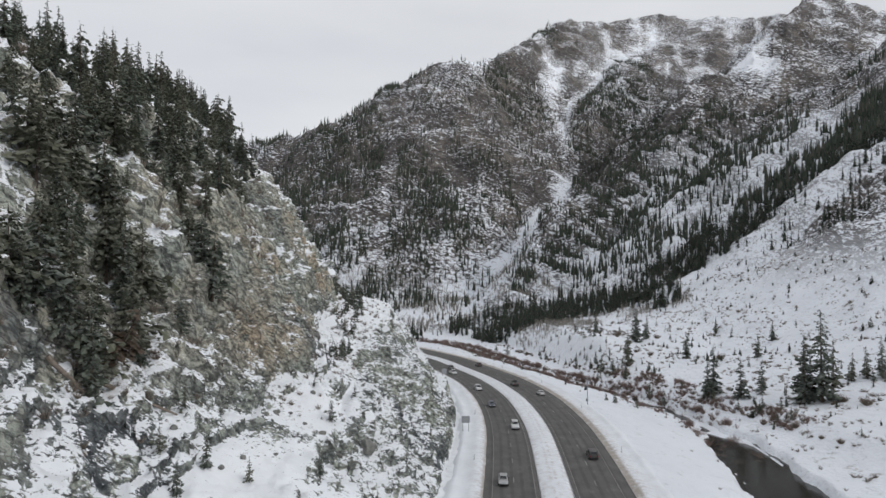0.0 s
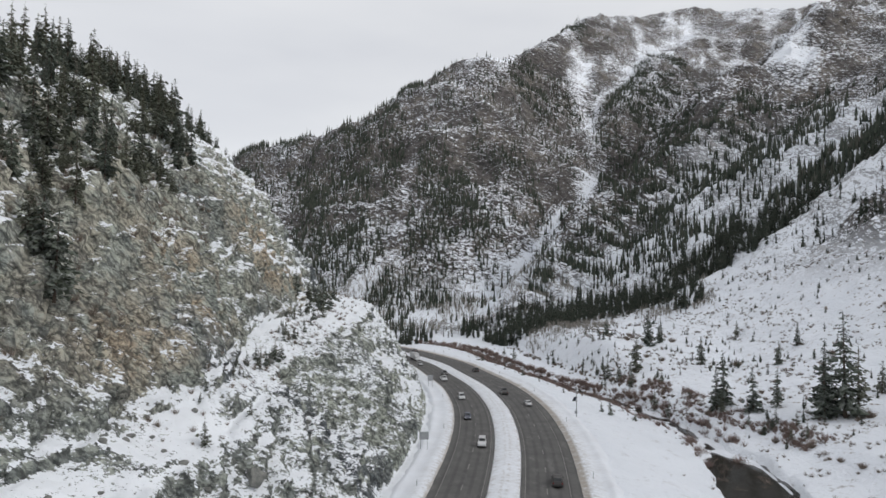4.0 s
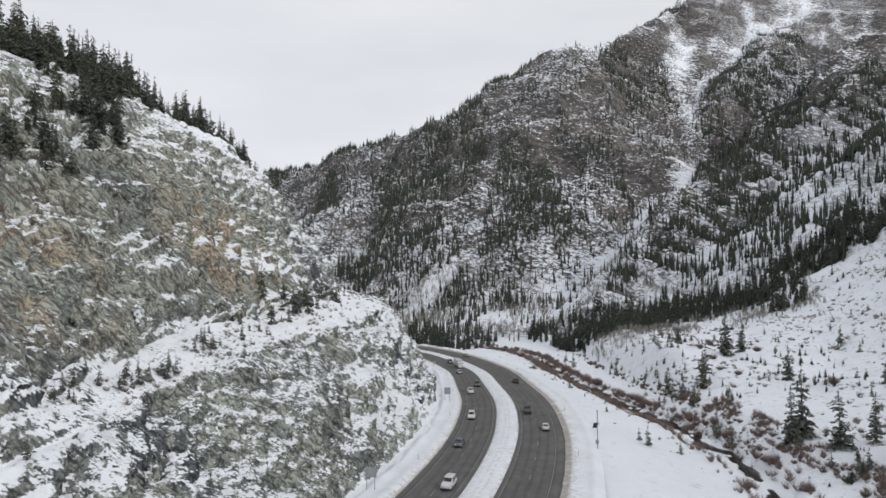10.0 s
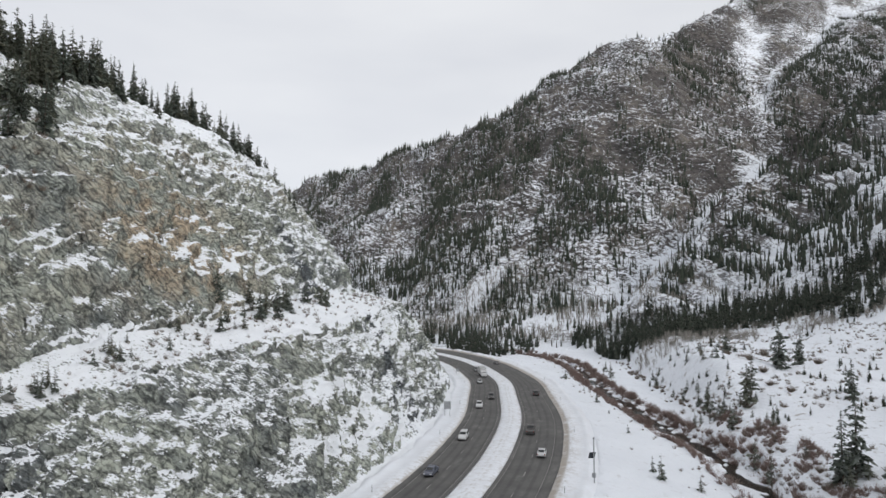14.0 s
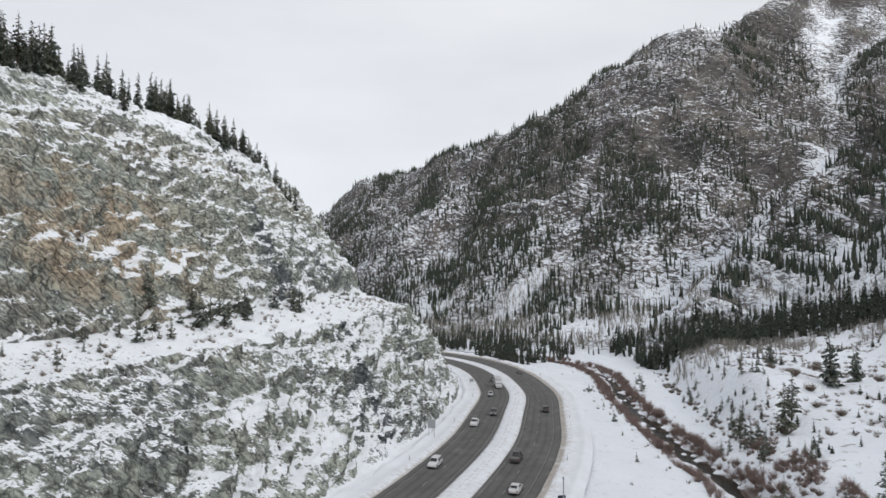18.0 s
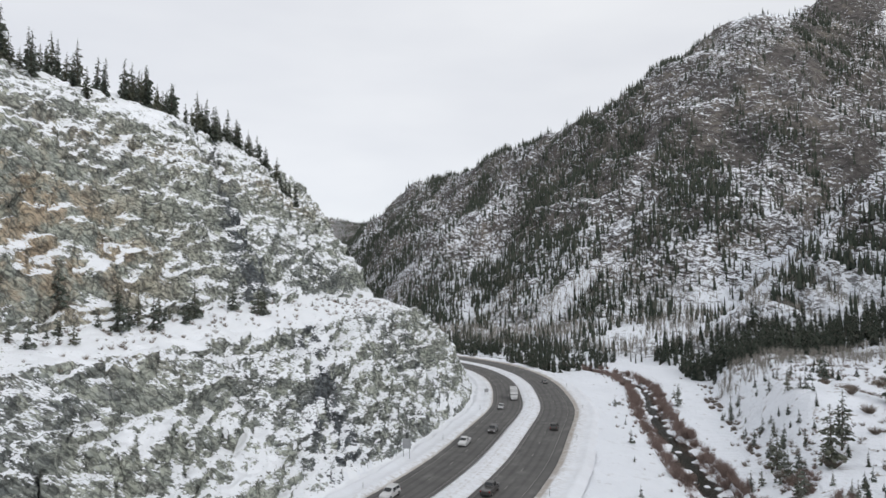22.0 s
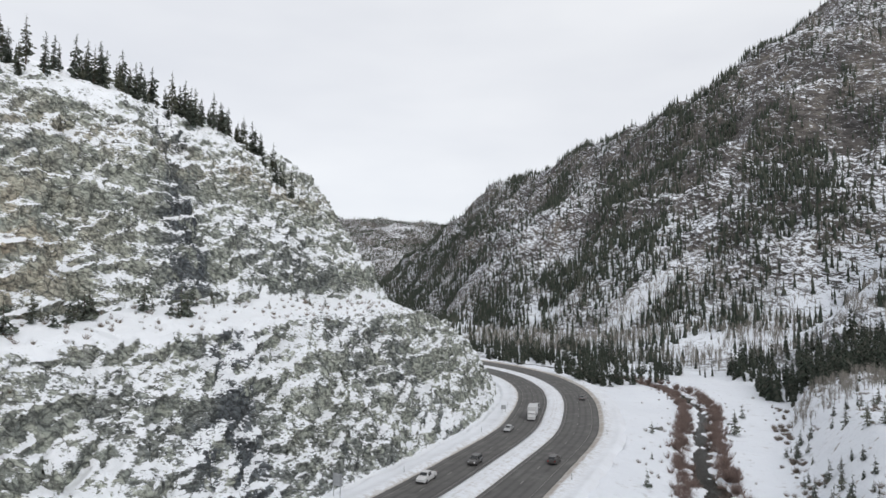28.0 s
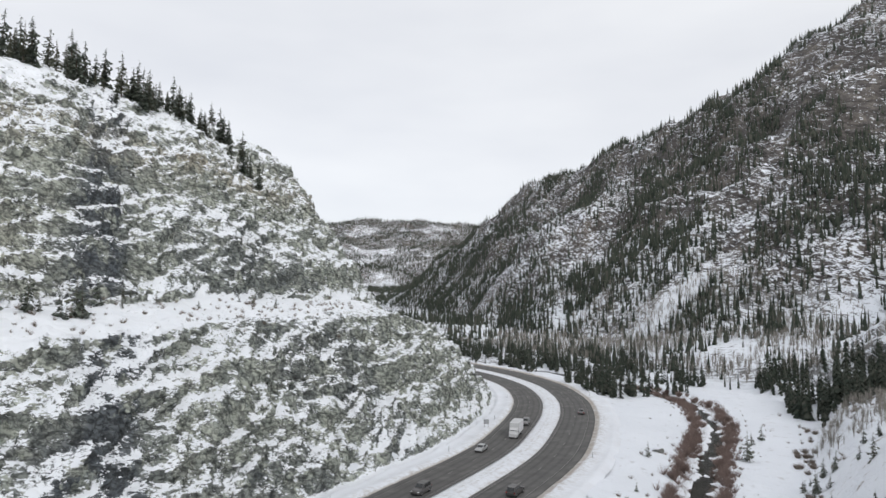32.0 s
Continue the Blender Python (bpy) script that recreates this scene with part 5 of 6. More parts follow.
# red willows along the river, each a thicket of its own
willow_mesh, ditch_mesh = [], []
for k in range(4):
    pv, pf = twig_proto(60 + k, 120, 0.58, 0.30, 0.018)
    willow_mesh.append(mesh_of("willow_bush", pv.tolist(), pf.tolist(), WILLOW))
    ditch_mesh.append(mesh_of("willow_bush", pv.tolist(), pf.tolist(), TWIG))
for k in range(240):
    s = r.uniform(150, 455)
    i = int(np.clip(s / 2, 0, len(RIVER) - 2))
    if RIVER[i, 1] < 215 and r.random() < 0.75:
        continue
    t = rt[i]
    e = r.choice((-1, 1)) * r.uniform(2.4, 6.0)
    x, y = RIVER[i, 0] + t[1] * e, RIVER[i, 1] - t[0] * e
    o = new("willow_bush", willow_mesh[k % 4])
    h = r.uniform(1.6, 3.6)
    o.matrix_world = pose(x, y, drop(x, y) - 0.1, 0, 0, r.uniform(0, 360)) @ Matrix.Diagonal((h * 1.1, h * 1.1, h, 1))
    tagged(o, "leafless reddish-brown willow bush on the river bank", "bush", "willows along the river")


def thicket(x, y):
    roff, _, _ = nearest(x, y, RIVER)
    a = np.abs(roff)
    return (a > 1.6) & (a < 7.5) & (rs.rand(len(x)) < np.interp(y, [140, 215, 240], [0.12, 0.5, 1.0]) * np.exp(-((a - 3.6) / 2.2) ** 2))


many(30000, -20, 90, 150, 420, thicket, 1.0, 3.0, 0.6, 1.1, SHRUBS, WILLOW, "riverside_thicket", "leafless dull red willow thicket lining the river", "thicket")
many(5000, 60, 110, 165, 262, lambda x, y: (np.abs(x - ditch_line(y) - 2) < 3.5) & (vnoise(x / 7, y / 7, seed=417) > -0.3), 0.8, 2.2, 0.8, 1.3, SHRUBS, WILLOW, "ditch_thicket", "leafless dull red thicket in the ditch below the terrace", "thicket")
for _ in range(45):
    y = r.uniform(150, 345)
    plant(SMALL, r, float(ditch_line(y)) + r.uniform(-2, 5), y, r.uniform(1.5, 4.5), "small dark spruce in the ditch below the terrace", "small trees below the terrace", 0.15)
for k in range(90):  # the overgrown ditch at the foot of the terrace
    y = r.choice((r.uniform(150, 330), r.uniform(240, 398)))
    x = float(ditch_line(y)) + r.uniform(-2.5, 2.5)
    o = new("willow_bush", ditch_mesh[k % 4])
    h = r.uniform(0.8, 2.0)
    o.matrix_world = pose(x, y, drop(x, y) - 0.1, 0, 0, r.uniform(0, 360)) @ Matrix.Diagonal((h * 1.2, h * 1.2, h, 1))
    tagged(o, "leafless grey-brown willow bush below the terrace", "bush", "willows below the terrace")


for k in range(16):  # round thickets on the terrace
    x, y = ((76, 262), (84, 278), (88.5, 273), (90, 300))[k] if k < 4 else (0, 0)
    if k >= 4:
        y = r.uniform(170, 340)
        x = float(toe_line(y)) + r.uniform(-26, 25)
    o = new("willow_bush", ditch_mesh[k % 4])
    h = r.uniform(2.0, 3.2)
    o.matrix_world = pose(x, y, drop(x, y) - 0.1, 0, 0, r.uniform(0, 360)) @ Matrix.Diagonal((h * 1.4, h * 1.4, h, 1))
    tagged(o, "rounded leafless grey-brown thicket on the snowy terrace", "bush", "thickets on the terrace")


def boulder_mesh(seed, flat=0.7):
    q = random.Random(seed)
    bm = bmesh.new()
    bmesh.ops.create_icosphere(bm, subdivisions=2, radius=1.0)
    dirs = [Vector((q.gauss(0, 1), q.gauss(0, 1), q.gauss(0, 0.7))).normalized() for _ in range(9)]
    cuts = [q.uniform(0.5, 0.85) for _ in dirs]
    for vert in bm.verts:
        for d, c in zip(dirs, cuts):
            over = vert.co.dot(d) - c
            if over > 0:
                vert.co -= d * over
        vert.co.z *= flat
    return bm


def make_boulder(seed, cap):
    root = new("boulder", None)
    part("stone", boulder_mesh(seed), STONE, root)
    if cap:
        bm = boulder_mesh(seed)
        for vert in bm.verts:
            vert.co *= 1.04
            vert.co.z += 0.07
        bmesh.ops.delete(bm, geom=[v for v in bm.verts if v.co.z < 0.22], context="VERTS")
        part("snow_cap", bm, SNOWCAP, root, "cap of fresh snow")
    return root


ROCKS = [make_boulder(k, True) for k in range(3)] + [make_boulder(9 + k, False) for k in range(2)]
rock_used = set()


def place_rock(x, y, size, label, group, pool=None):
    src = r.choice(pool or ROCKS)
    m = pose(x, y, drop(x, y) + size * 0.05, r.uniform(-12, 12), r.uniform(-12, 12), r.uniform(0, 360)) @ Matrix.Scale(size, 4)
    if src.name in rock_used:
        ob = copy_thing(src, Matrix())
    else:
        ob = src
        rock_used.add(src.name)
    ob.matrix_basis = m
    tagged(ob, label, "boulder", group)


for k in range(110):
    s = r.uniform(200, 440)
    i = int(s / 2)
    e = r.choice((-1, 1)) * r.uniform(0.0, 3.6)
    place_rock(RIVER[i, 0] + rt[i, 1] * e, RIVER[i, 1] - rt[i, 0] * e, r.uniform(0.4, 1.3), "snow-dusted grey boulder in the river bed", "boulders in the river")
for k in range(50):
    y = r.uniform(62, 150)
    d = r.uniform(13, 32)
    i = int(np.argmin(np.abs(ROAD[:, 1] - y)))
    place_rock(ROAD[i, 0] + ROAD_R[i, 0] * (L_OUT - d), ROAD[i, 1] + ROAD_R[i, 1] * (L_OUT - d), r.uniform(0.25, 0.8) * (1.8 if r.random() < 0.1 else 1), "angular grey boulder on the snowy talus", "boulders on the talus", ROCKS[3:])
for x, y, tall in ((-28.9, 72.3, 3.3), (-28.9, 66.1, 3.2), (-25.6, 70.6, 3.8), (-26.1, 63.9, 3.4), (-16.1, 93.3, 3.6), (-13.9, 103.2, 2.6), (-14.9, 80.0, 2.9), (-21.4, 72.2, 3.0), (-27.8, 57.7, 1.6), (-16.4, 134.9, 1.8), (-23.5, 172, 4.2), (-22.5, 178, 4.0)):
    plant(SMALL, r, x, y, tall, "young spruce on the snowy talus above the road", "young trees on the talus", 0.15)
place_rock(-11.1, 97.2, 2.0, "large dark angular boulder on the talus slope", "boulders on the talus", ROCKS[3:])
place_rock(17.1, 337.6, 1.6, "grey boulder with a snow cap near the river", "boulders in the river")


# ---- things on the road ----
def box(bm, x0, x1, y0, y1, z0, z1, bevel=0.0):
    vs = [bm.verts.new(p) for p in ((x0, y0, z0), (x1, y0, z0), (x1, y1, z0), (x0, y1, z0), (x0, y0, z1), (x1, y0, z1), (x1, y1, z1), (x0, y1, z1))]
    fs = [bm.faces.new([vs[i] for i in q]) for q in ((3, 2, 1, 0), (4, 5, 6, 7), (0, 1, 5, 4), (1, 2, 6, 5), (2, 3, 7, 6), (3, 0, 4, 7))]
    if bevel:
        es = list({e for f in fs for e in f.edges})
        bmesh.ops.bevel(bm, geom=es, offset=bevel, segments=2, affect="EDGES", profile=0.6)
    return bm


def loft(sections):
    """A skin over cross-sections along y: each is (y, half width low, half width high, z low, z mid, z high)."""
    bm = bmesh.new()
    rings = []
    for y, wl, wh, zl, zm, zh in sections:
        rings.append([bm.verts.new(p) for p in ((-wl * 0.9, y, zl), (wl * 0.9, y, zl), (wl, y, zl + 0.12), (wl, y, zm), (wh, y, zh), (-wh, y, zh), (-wl, y, zm), (-wl, y, zl + 0.12))])
    for a, b in zip(rings, rings[1:]):
        for k in range(8):
            bm.faces.new((a[k], a[(k + 1) % 8], b[(k + 1) % 8], b[k]))
    bm.faces.new(rings[0][::-1])
    bm.faces.new(rings[-1])
    bmesh.ops.recalc_face_normals(bm, faces=bm.faces)
    return bm


def wheel_bm(rad, wide, inner=0.0):
    bm = bmesh.new()
    bmesh.ops.create_cone(bm, cap_ends=True, segments=16, radius1=rad, radius2=rad, depth=wide, matrix=Matrix.Rotation(math.pi / 2, 4, "Y"))
    bmesh.ops.bevel(bm, geom=[e for e in bm.edges if abs(e.verts[0].co.x - e.verts[1].co.x) < 1e-4], offset=rad * 0.12, segments=1, affect="EDGES")
    return bm


TYRE = plain_mat("tyre_rubber", (0.015, 0.015, 0.016), (0.035, 0.035, 0.035), 3.0, 0.85)
RIM = plain_mat("alloy_rim", (0.25, 0.25, 0.26), (0.4, 0.4, 0.41), 2.0, 0.4, 0.8)
GLASS = plain_mat("tinted_window", (0.012, 0.014, 0.016), (0.025, 0.028, 0.03), 1.0, 0.08, 0.0, spec=0.6)
HEADLIGHT = plain_mat("headlamp_glass", (0.55, 0.56, 0.58), (0.75, 0.76, 0.78), 2.0, 0.15)
TAILLIGHT = plain_mat("tail_lamp_glass", (0.20, 0.012, 0.012), (0.32, 0.02, 0.02), 2.0, 0.2)
TRIM = plain_mat("black_trim", (0.02, 0.02, 0.02), (0.045, 0.045, 0.045), 2.0, 0.6)
PAINTS = {}


def paint(name, c):
    if name not in PAINTS:
        k = Mat(name + "_paint", 0.35, 0.0, 0.5)
        k.color(k.mix(k.math("MULTIPLY", k.noise(1.5, 5, 0.7), 0.35), c, (0.30, 0.28, 0.26)))
        k.b.inputs["Coat Weight"].default_value = 0.3
        PAINTS[name] = k.m
    return PAINTS[name]


def make_car(kind, colour, c):
    """A car that heads along +y, its wheels on z = 0."""
    root = new(kind, None)
    m = paint(colour, c)
    if kind == "sedan":
        L, W, roof, hood, belt = 4.7, 0.90, 1.45, 0.88, 0.95
        cab = [(-1.75, 0.80, 0.60, 0.85, 0.9, 0.98), (-1.05, 0.82, 0.60, 0.85, 0.95, roof - 0.03), (-0.2, 0.82, 0.62, 0.85, 0.95, roof), (0.35, 0.82, 0.60, 0.85, 0.95, roof - 0.06), (1.25, 0.80, 0.64, 0.82, 0.88, 0.92)]
    elif kind == "pickup":
        L, W, roof, hood, belt = 5.6, 0.98, 1.85, 1.15, 1.15
        cab = [(-0.55, 0.88, 0.72, 1.0, 1.1, 1.18), (-0.4, 0.88, 0.70, 1.0, 1.15, roof - 0.02), (0.4, 0.88, 0.70, 1.0, 1.15, roof), (0.9, 0.88, 0.68, 1.0, 1.15, roof - 0.06), (1.55, 0.86, 0.74, 1.0, 1.08, 1.16)]
    else:
        L, W, roof, hood, belt = 4.75, 0.95, 1.75, 1.05, 1.05
        cab = [(-2.25, 0.86, 0.66, 0.95, 1.0, 1.06), (-2.0, 0.86, 0.68, 0.95, 1.05, roof - 0.06), (-0.6, 0.86, 0.70, 0.95, 1.05, roof), (0.3, 0.86, 0.68, 0.95, 1.05, roof - 0.05), (1.15, 0.84, 0.70, 0.92, 1.0, 1.06)]
    h = L / 2
    body = loft([(-h, W * 0.86, W * 0.80, 0.42, 0.62, belt - 0.22), (-h + 0.15, W * 0.96, W * 0.90, 0.30, 0.62, belt - 0.05), (-h + 0.9, W, W * 0.93, 0.26, 0.65, belt), (0.2, W, W * 0.93, 0.24, 0.65, belt),
                 (1.1, W, W * 0.92, 0.24, 0.64, hood), (h - 0.45, W * 0.97, W * 0.88, 0.26, 0.60, hood - 0.08), (h - 0.08, W * 0.88, W * 0.80, 0.32, 0.55, hood - 0.22), (h, W * 0.80, W * 0.72, 0.40, 0.52, hood - 0.34)])
    bmesh.ops.bevel(body, geom=[e for e in body.edges if e.calc_face_angle(0) > 0.6], offset=0.05, segments=2, affect="EDGES")
    part("body", body, m, root)
    cabin = loft(cab)
    part("cabin", cabin, m, root)
    # glass set a finger proud of the cabin
    a, b = cab[1], cab[-2]
    for nm, (p, q) in (("rear_window", (cab[0], cab[1])), ("windscreen", (cab[-1], cab[-2]))):
        bm = bmesh.new()
        lo, hi = 0.18, 0.88
        pts = []
        for f in (lo, hi):
            y, wv, zv = p[0] + (q[0] - p[0]) * f, p[2] + (q[2] - p[2]) * f, p[5] + (q[5] - p[5]) * f
            pts.append((y, wv * 0.92, zv))
        out = 0.015 if nm == "windscreen" else -0.015
        ring = [bm.verts.new((sx * w_, y + dy * out, z + 0.012 * dy + 0.006)) for dy in (0, 1) for (y, w_, z), sx in ((pts[0], -1), (pts[0], 1), (pts[1], 1), (pts[1], -1))]
        for qd in ((4, 5, 6, 7), (0, 1, 5, 4), (1, 2, 6, 5), (2, 3, 7, 6), (3, 0, 4, 7)):
            bm.faces.new([ring[i] for i in qd])
        bmesh.ops.recalc_face_normals(bm, faces=bm.faces)
        part(nm, bm, GLASS, root)
    for sx in (-1, 1):
        for y0, y1 in ((a[0] + 0.12, -0.28 + (a[0] + b[0]) / 2 + 0.22), ((a[0] + b[0]) / 2 + 0.02, b[0] - 0.02)):
            bm = bmesh.new()
            z0, z1 = belt + 0.06, roof - 0.16
            k = (a[1] - a[2]) / (roof - belt + 0.02)
            xo = lambda z: a[1] - (z - belt) * k * 0.92 + 0.012
            ring = [bm.verts.new((sx * (xo(z) + d), y, z)) for d in (-0.02, 0.012) for y, z in ((y0, z0), (y1, z0), (y1 - 0.06, z1), (y0 + 0.06, z1))]
            for qd in ((4, 5, 6, 7), (0, 1, 5, 4), (1, 2, 6, 5), (2, 3, 7, 6), (3, 0, 4, 7)):
                bm.faces.new([ring[i] for i in qd])
            bmesh.ops.recalc_face_normals(bm, faces=bm.faces)
            part("side_window", bm, GLASS, root)
        part("headlight", box(bmesh.new(), sx * W * 0.66 - 0.17, sx * W * 0.66 + 0.17, h - 0.22, h - 0.02, hood - 0.32, hood - 0.20, 0.03), HEADLIGHT, root)
        part("tail_light", box(bmesh.new(), sx * W * 0.78 - 0.1, sx * W * 0.78 + 0.1, -h - 0.02, -h + 0.14, belt - 0.32, belt - 0.10, 0.02), TAILLIGHT, root)
        part("mirror", box(bmesh.new(), sx * (W + 0.06) - 0.08, sx * (W + 0.06) + 0.08, b[0] - 0.02, b[0] + 0.12, belt + 0.02, belt + 0.16, 0.03), TRIM, root)
        for y in (-h * 0.60, h * 0.62):
            rad = 0.33 if kind == "sedan" else 0.38
            w = part("wheel", wheel_bm(rad, 0.22), TYRE, root)
            w.location = (sx * (W - 0.10), y, rad)
            rim = part("rim", wheel_bm(rad * 0.62, 0.24), RIM, w)
    for nm, y0, y1 in (("front_bumper", h - 0.10, h + 0.05), ("rear_bumper", -h - 0.05, -h + 0.10)):
        part(nm, box(bmesh.new(), -W * 0.82, W * 0.82, y0, y1, 0.30, 0.48, 0.04), TRIM, root)
    return root


def make_truck():
    root = new("box_truck", None)
    white = paint("white", (0.62, 0.63, 0.64))
    part("cab", loft([(2.0, 1.05, 1.0, 0.5, 1.2, 2.5), (2.6, 1.1, 0.98, 0.5, 1.3, 2.55), (3.3, 1.1, 0.95, 0.5, 1.3, 2.1), (3.5, 1.08, 1.0, 0.5, 1.1, 1.4), (4.1, 1.0, 0.9, 0.5, 0.9, 1.25)]), white, root)
    part("cargo_box", box(bmesh.new(), -1.22, 1.22, -4.4, 1.85, 0.95, 3.55, 0.05), white, root, "white ribbed cargo box")
    part("chassis", box(bmesh.new(), -0.5, 0.5, -4.3, 2.4, 0.55, 0.93, 0.03), TRIM, root)
    part("windscreen", box(bmesh.new(), -0.9, 0.9, 3.12, 3.36, 1.5, 2.05, 0.03), GLASS, root)
    part("rear_door", box(bmesh.new(), -1.1, 1.1, -4.44, -4.405, 1.05, 3.4, 0.01), METAL, root)
    for sx in (-1, 1):
        part("tail_light", box(bmesh.new(), sx * 0.9 - 0.15, sx * 0.9 + 0.15, -4.38, -4.30, 0.66, 0.80, 0.02), TAILLIGHT, root)
        part("headlight", box(bmesh.new(), sx * 0.75 - 0.15, sx * 0.75 + 0.15, 4.0, 4.12, 0.8, 1.0, 0.02), HEADLIGHT, root)
        part("mirror", box(bmesh.new(), sx * 1.25 - 0.07, sx * 1.25 + 0.07, 2.9, 3.05, 1.6, 2.1, 0.02), TRIM, root)
        for y in (-3.0, -2.0, 3.1):
            w = part("wheel", wheel_bm(0.48, 0.3), TYRE, root)
            w.location = (sx * 0.95, y, 0.48)
            part("rim", wheel_bm(0.28, 0.32), RIM, w)
    return root


COLOURS = {"white": (0.62, 0.63, 0.64), "silver": (0.36, 0.37, 0.38), "grey": (0.14, 0.145, 0.15), "black": (0.018, 0.018, 0.02), "dark_blue": (0.03, 0.045, 0.09), "dark_red": (0.14, 0.02, 0.02)}
CARS = {}
# kind, colour, station, lane: the left carriageway runs away from the start, lane 0 is the inner one
for kind, colour, s, side, lane in (("sedan", "silver", 326, -1, 1), ("suv", "white", 368, -1, 0), ("sedan", "dark_blue", 396, -1, 1), ("suv", "white", 425, -1, 1), ("pickup", "white", 468, -1, 1),
                                    ("suv", "black", 484, -1, 0), ("sedan", "silver", 520, -1, 1), ("suv", "grey", 556, -1, 0), ("suv", "black", 344, 1, 1), ("sedan", "white", 414, 1, 1), ("pickup", "black", 434, 1, 0),
                                    ("suv", "black", 492, 1, 1), ("sedan", "grey", 578, 1, 1), ("suv", "dark_red", 300, -1, 0)):
    key = (kind, colour)
    e = side * (5.4 + 3.6 * lane)
    x, y, z, head = at_station(s, e)
    m = pose(x, y, z + 0.01, 0, 0, head if side > 0 else head + 180)
    words = {"sedan": "sedan", "suv": "sport utility car", "pickup": "pickup truck"}[kind]
    if key in CARS:
        ob = copy_thing(CARS[key], m)
    else:
        ob = CARS[key] = make_car(kind, colour, COLOURS[colour])
        ob.matrix_basis = m
    tagged(ob, "%s %s with road grime on the asphalt" % (colour.replace("_", " "), words), "car", "cars on the highway")
truck = make_truck()
x, y, z, head = at_station(540, -5.5)
truck.matrix_basis = pose(x, y, z + 0.01, 0, 0, head + 180)
tagged(truck, "white box truck driving on the asphalt road", "truck")


def make_sign(wide, high, clear, label):
    """A road sign seen from behind: a ribbed panel on two posts."""
    root = new("road_sign", None)
    part("panel", box(bmesh.new(), -wide / 2, wide / 2, -0.02, 0.02, clear, clear + high, 0.008), PANEL_BACK, root, "grey back of the panel")
    for z in (clear + high * 0.25, clear + high * 0.75):
        part("stiffener", box(bmesh.new(), -wide / 2 + 0.05, wide / 2 - 0.05, 0.022, 0.07, z - 0.03, z + 0.03), METAL, root)
    for sx in (-1, 1):
        part("post", box(bmesh.new(), sx * wide * 0.36 - 0.05, sx * wide * 0.36 + 0.05, 0.072, 0.16, -0.4, clear + high * 0.95, 0.01), METAL, root)
    return tagged(root, label, "road sign", "road signs")


for x, y, wide, high, clear, turn, label in ((5.6, 150.6, 1.9, 1.6, 2.0, 4, "grey-backed road sign on two posts in the snow bank"), (0.8, 233.4, 1.8, 2.0, 2.1, 12, "tall grey-backed road sign on two posts below the cliff"),
                                             (-24, 323.1, 1.4, 1.2, 0.9, 36, "small grey-backed road sign low on the snow bank")):
    sg = make_sign(wide, high, clear, label)
    zz = ROAD[int(np.argmin(np.hypot(ROAD[:, 0] - x, ROAD[:, 1] - y))), 2]
    sg.matrix_basis = pose(x, y, zz + 0.2, 0, 0, turn + 180)

# the roadside station: a slim mast with a solar panel and a cabinet
mast = new("weather_mast", None)
part("mast", box(bmesh.new(), -0.09, 0.09, -0.09, 0.09, -0.3, 8.1, 0.02), METAL, mast)
bm = box(bmesh.new(), -0.55, 0.55, -0.03, 0.03, -0.75, 0.75, 0.01)
bmesh.ops.transform(bm, matrix=pose(0.25, -0.35, 4.9, -35), verts=bm.verts)
part("solar_panel", bm, DARK_PANEL, mast, "dark tilted solar panel")
part("cabinet", box(bmesh.new(), -0.3, 0.3, -0.36, -0.092, 1.1, 1.9, 0.02), METAL, mast, "grey metal cabinet")
part("camera_head", box(bmesh.new(), -0.12, 0.12, -0.3, 0.2, 7.75, 7.98, 0.03), METAL, mast)
part("bracket", box(bmesh.new(), -0.05, 0.05, -0.4, -0.092, 4.8, 4.95), METAL, mast)
mast.matrix_basis = pose(42.5, 187.8, -1.2, 0, 0, 200)
tagged(mast, "slim grey mast with solar panel standing in the snow", "mast")


def make_marker():
    root = new("delineator", None)
    part("stake", box(bmesh.new(), -0.05, 0.05, -0.015, 0.015, -0.3, 1.35, 0.004), METAL, root)
    part("reflector", box(bmesh.new(), -0.06, 0.06, -0.03, -0.018, 1.08, 1.3, 0.004), HEADLIGHT, root, "pale reflector plate")
    return root


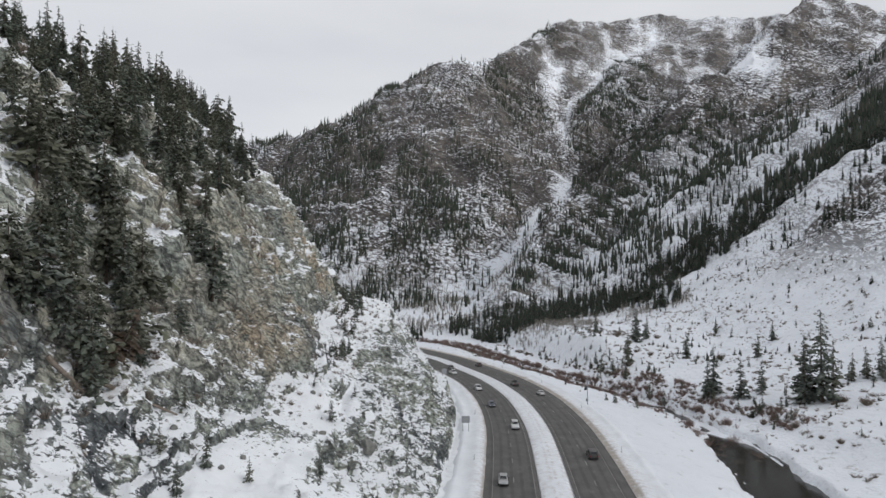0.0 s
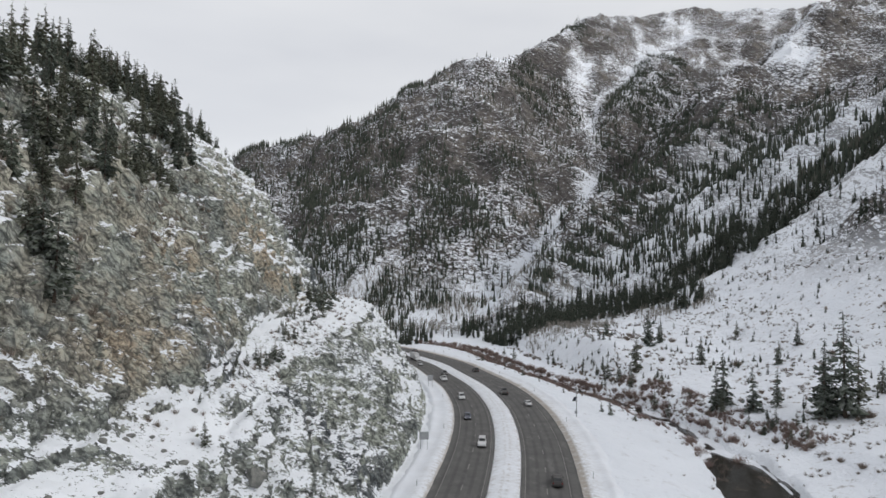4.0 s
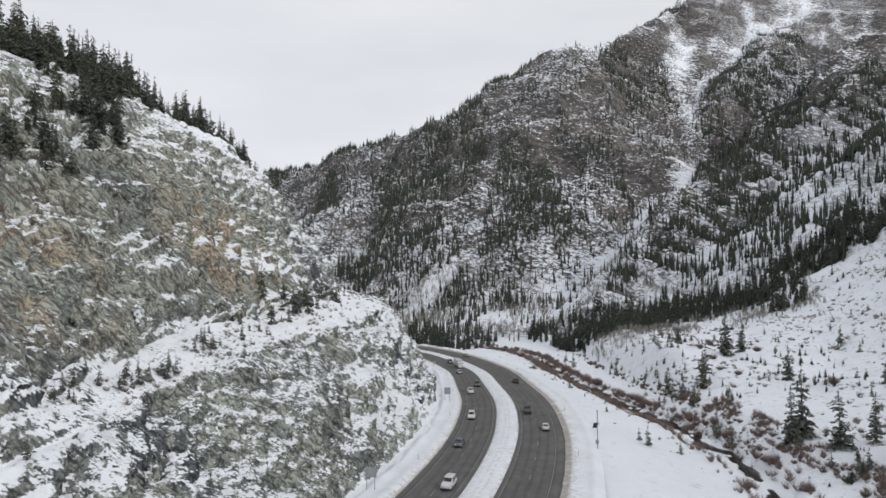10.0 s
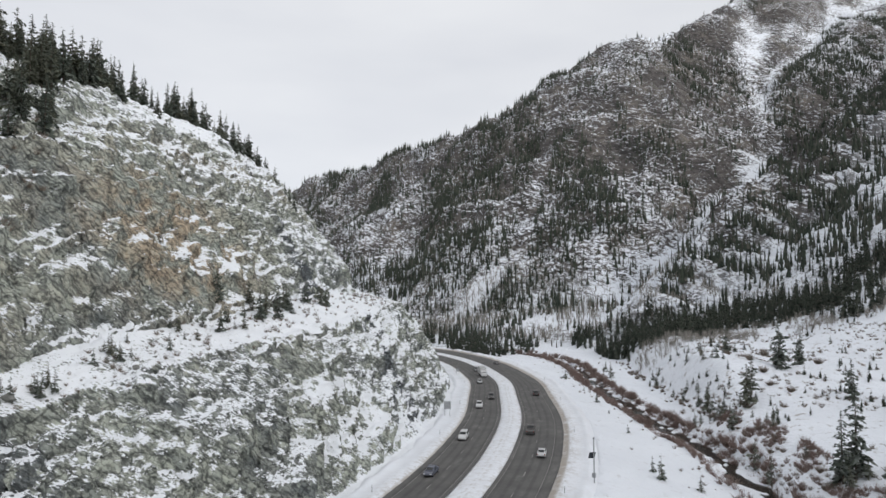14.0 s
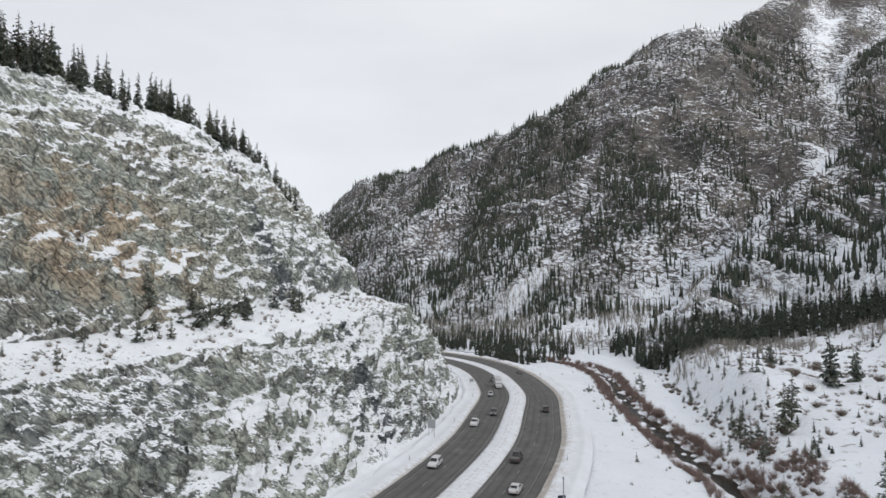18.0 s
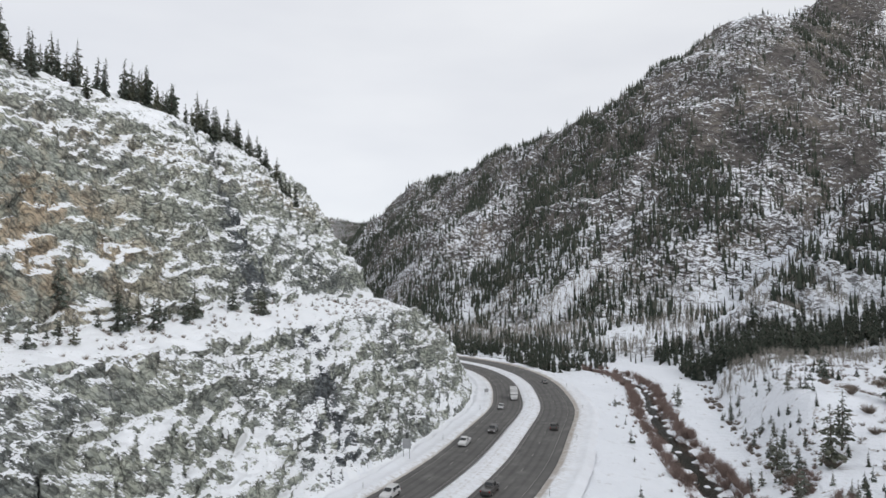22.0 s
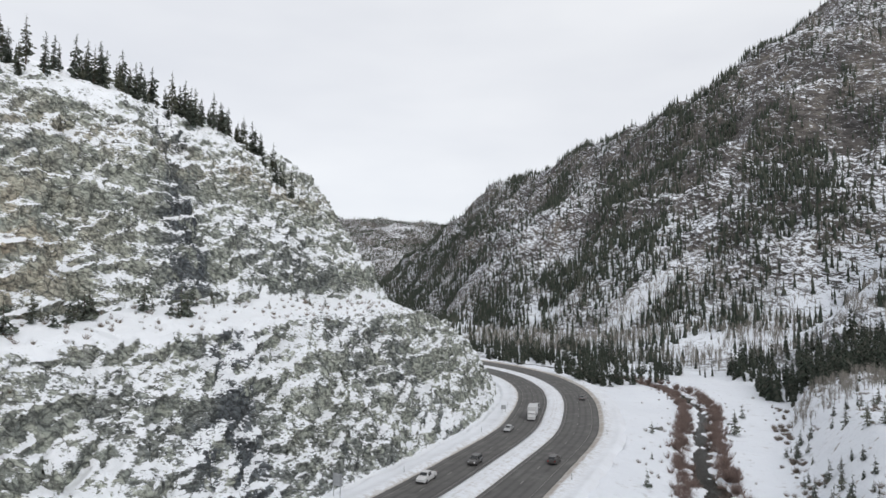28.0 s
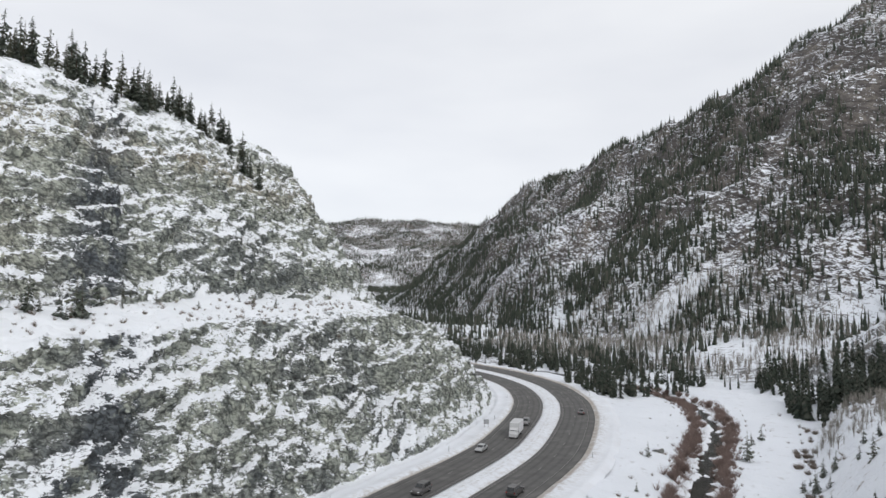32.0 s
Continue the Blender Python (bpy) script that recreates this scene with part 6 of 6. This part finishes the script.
marker = None
for s in np.arange(250, 640, 44.0):
    for e in (L_OUT - 2.2, R_OUT + 2.4):
        x, y, z, head = at_station(s + (9 if e > 0 else 0), e)
        m = pose(x, y, z + 0.2, 0, 0, head)
        if marker is None:
            marker = make_marker()
            marker.matrix_basis = m
            ob = marker
        else:
            ob = copy_thing(marker, m)
        tagged(ob, "slim metal delineator stake with pale reflector in the snow bank", "delineator", "delineators along the road")


# fallen trunks on the slope
def make_log(length, rad, seed):
    q = random.Random(seed)
    bm = bmesh.new()
    rings = []
    for k in range(7):
        f = k / 6
        rr = rad * (1 - 0.6 * f)
        cx_, cz_ = q.uniform(-0.06, 0.06), q.uniform(-0.06, 0.06)
        rings.append([bm.verts.new((cx_ + math.cos(a) * rr, length * f, cz_ + math.sin(a) * rr)) for a in np.linspace(0, 6.283, 9)[:-1]])
    for a, b in zip(rings, rings[1:]):
        for k in range(8):
            bm.faces.new((a[k], a[(k + 1) % 8], b[(k + 1) % 8], b[k]))
    bm.faces.new(rings[0][::-1])
    bm.faces.new(rings[-1])
    for k in range(9):
        y = length * q.uniform(0.3, 0.95)
        a = q.uniform(0, 3.14)
        d = Vector((math.cos(a), 0.3, math.sin(a))) * q.uniform(0.4, 0.9)
        v = [bm.verts.new((0.03, y, 0)), bm.verts.new((-0.03, y + 0.05, 0)), bm.verts.new((0, y, 0.05)), bm.verts.new((d.x, y + d.y, d.z))]
        for t in ((0, 1, 3), (1, 2, 3), (2, 0, 3)):
            bm.faces.new([v[i] for i in t])
    me = bpy.data.meshes.new("fallen_log")
    bm.to_mesh(me)
    bm.free()
    me.materials.append(DEADWOOD)
    return new("fallen_log", me)


for k, (xa, ya, xb, yb) in enumerate(((-34.2, 63.6, -29.7, 70.4), (-36, 58.5, -33.6, 61.1), (-45, 132, -41, 141), (-47, 118, -42, 126))):
    a, b = Vector((xa, ya, drop(xa, ya) + 0.25)), Vector((xb, yb, drop(xb, yb) + 0.35))
    lg = make_log((b - a).length + 1.0, 0.26, k)
    lg.matrix_world = Matrix.Translation(a) @ (b - a).to_track_quat("Y", "Z").to_matrix().to_4x4()
    tagged(lg, "weathered fallen tree trunk lying on the snowy slope", "log", "fallen trunks")
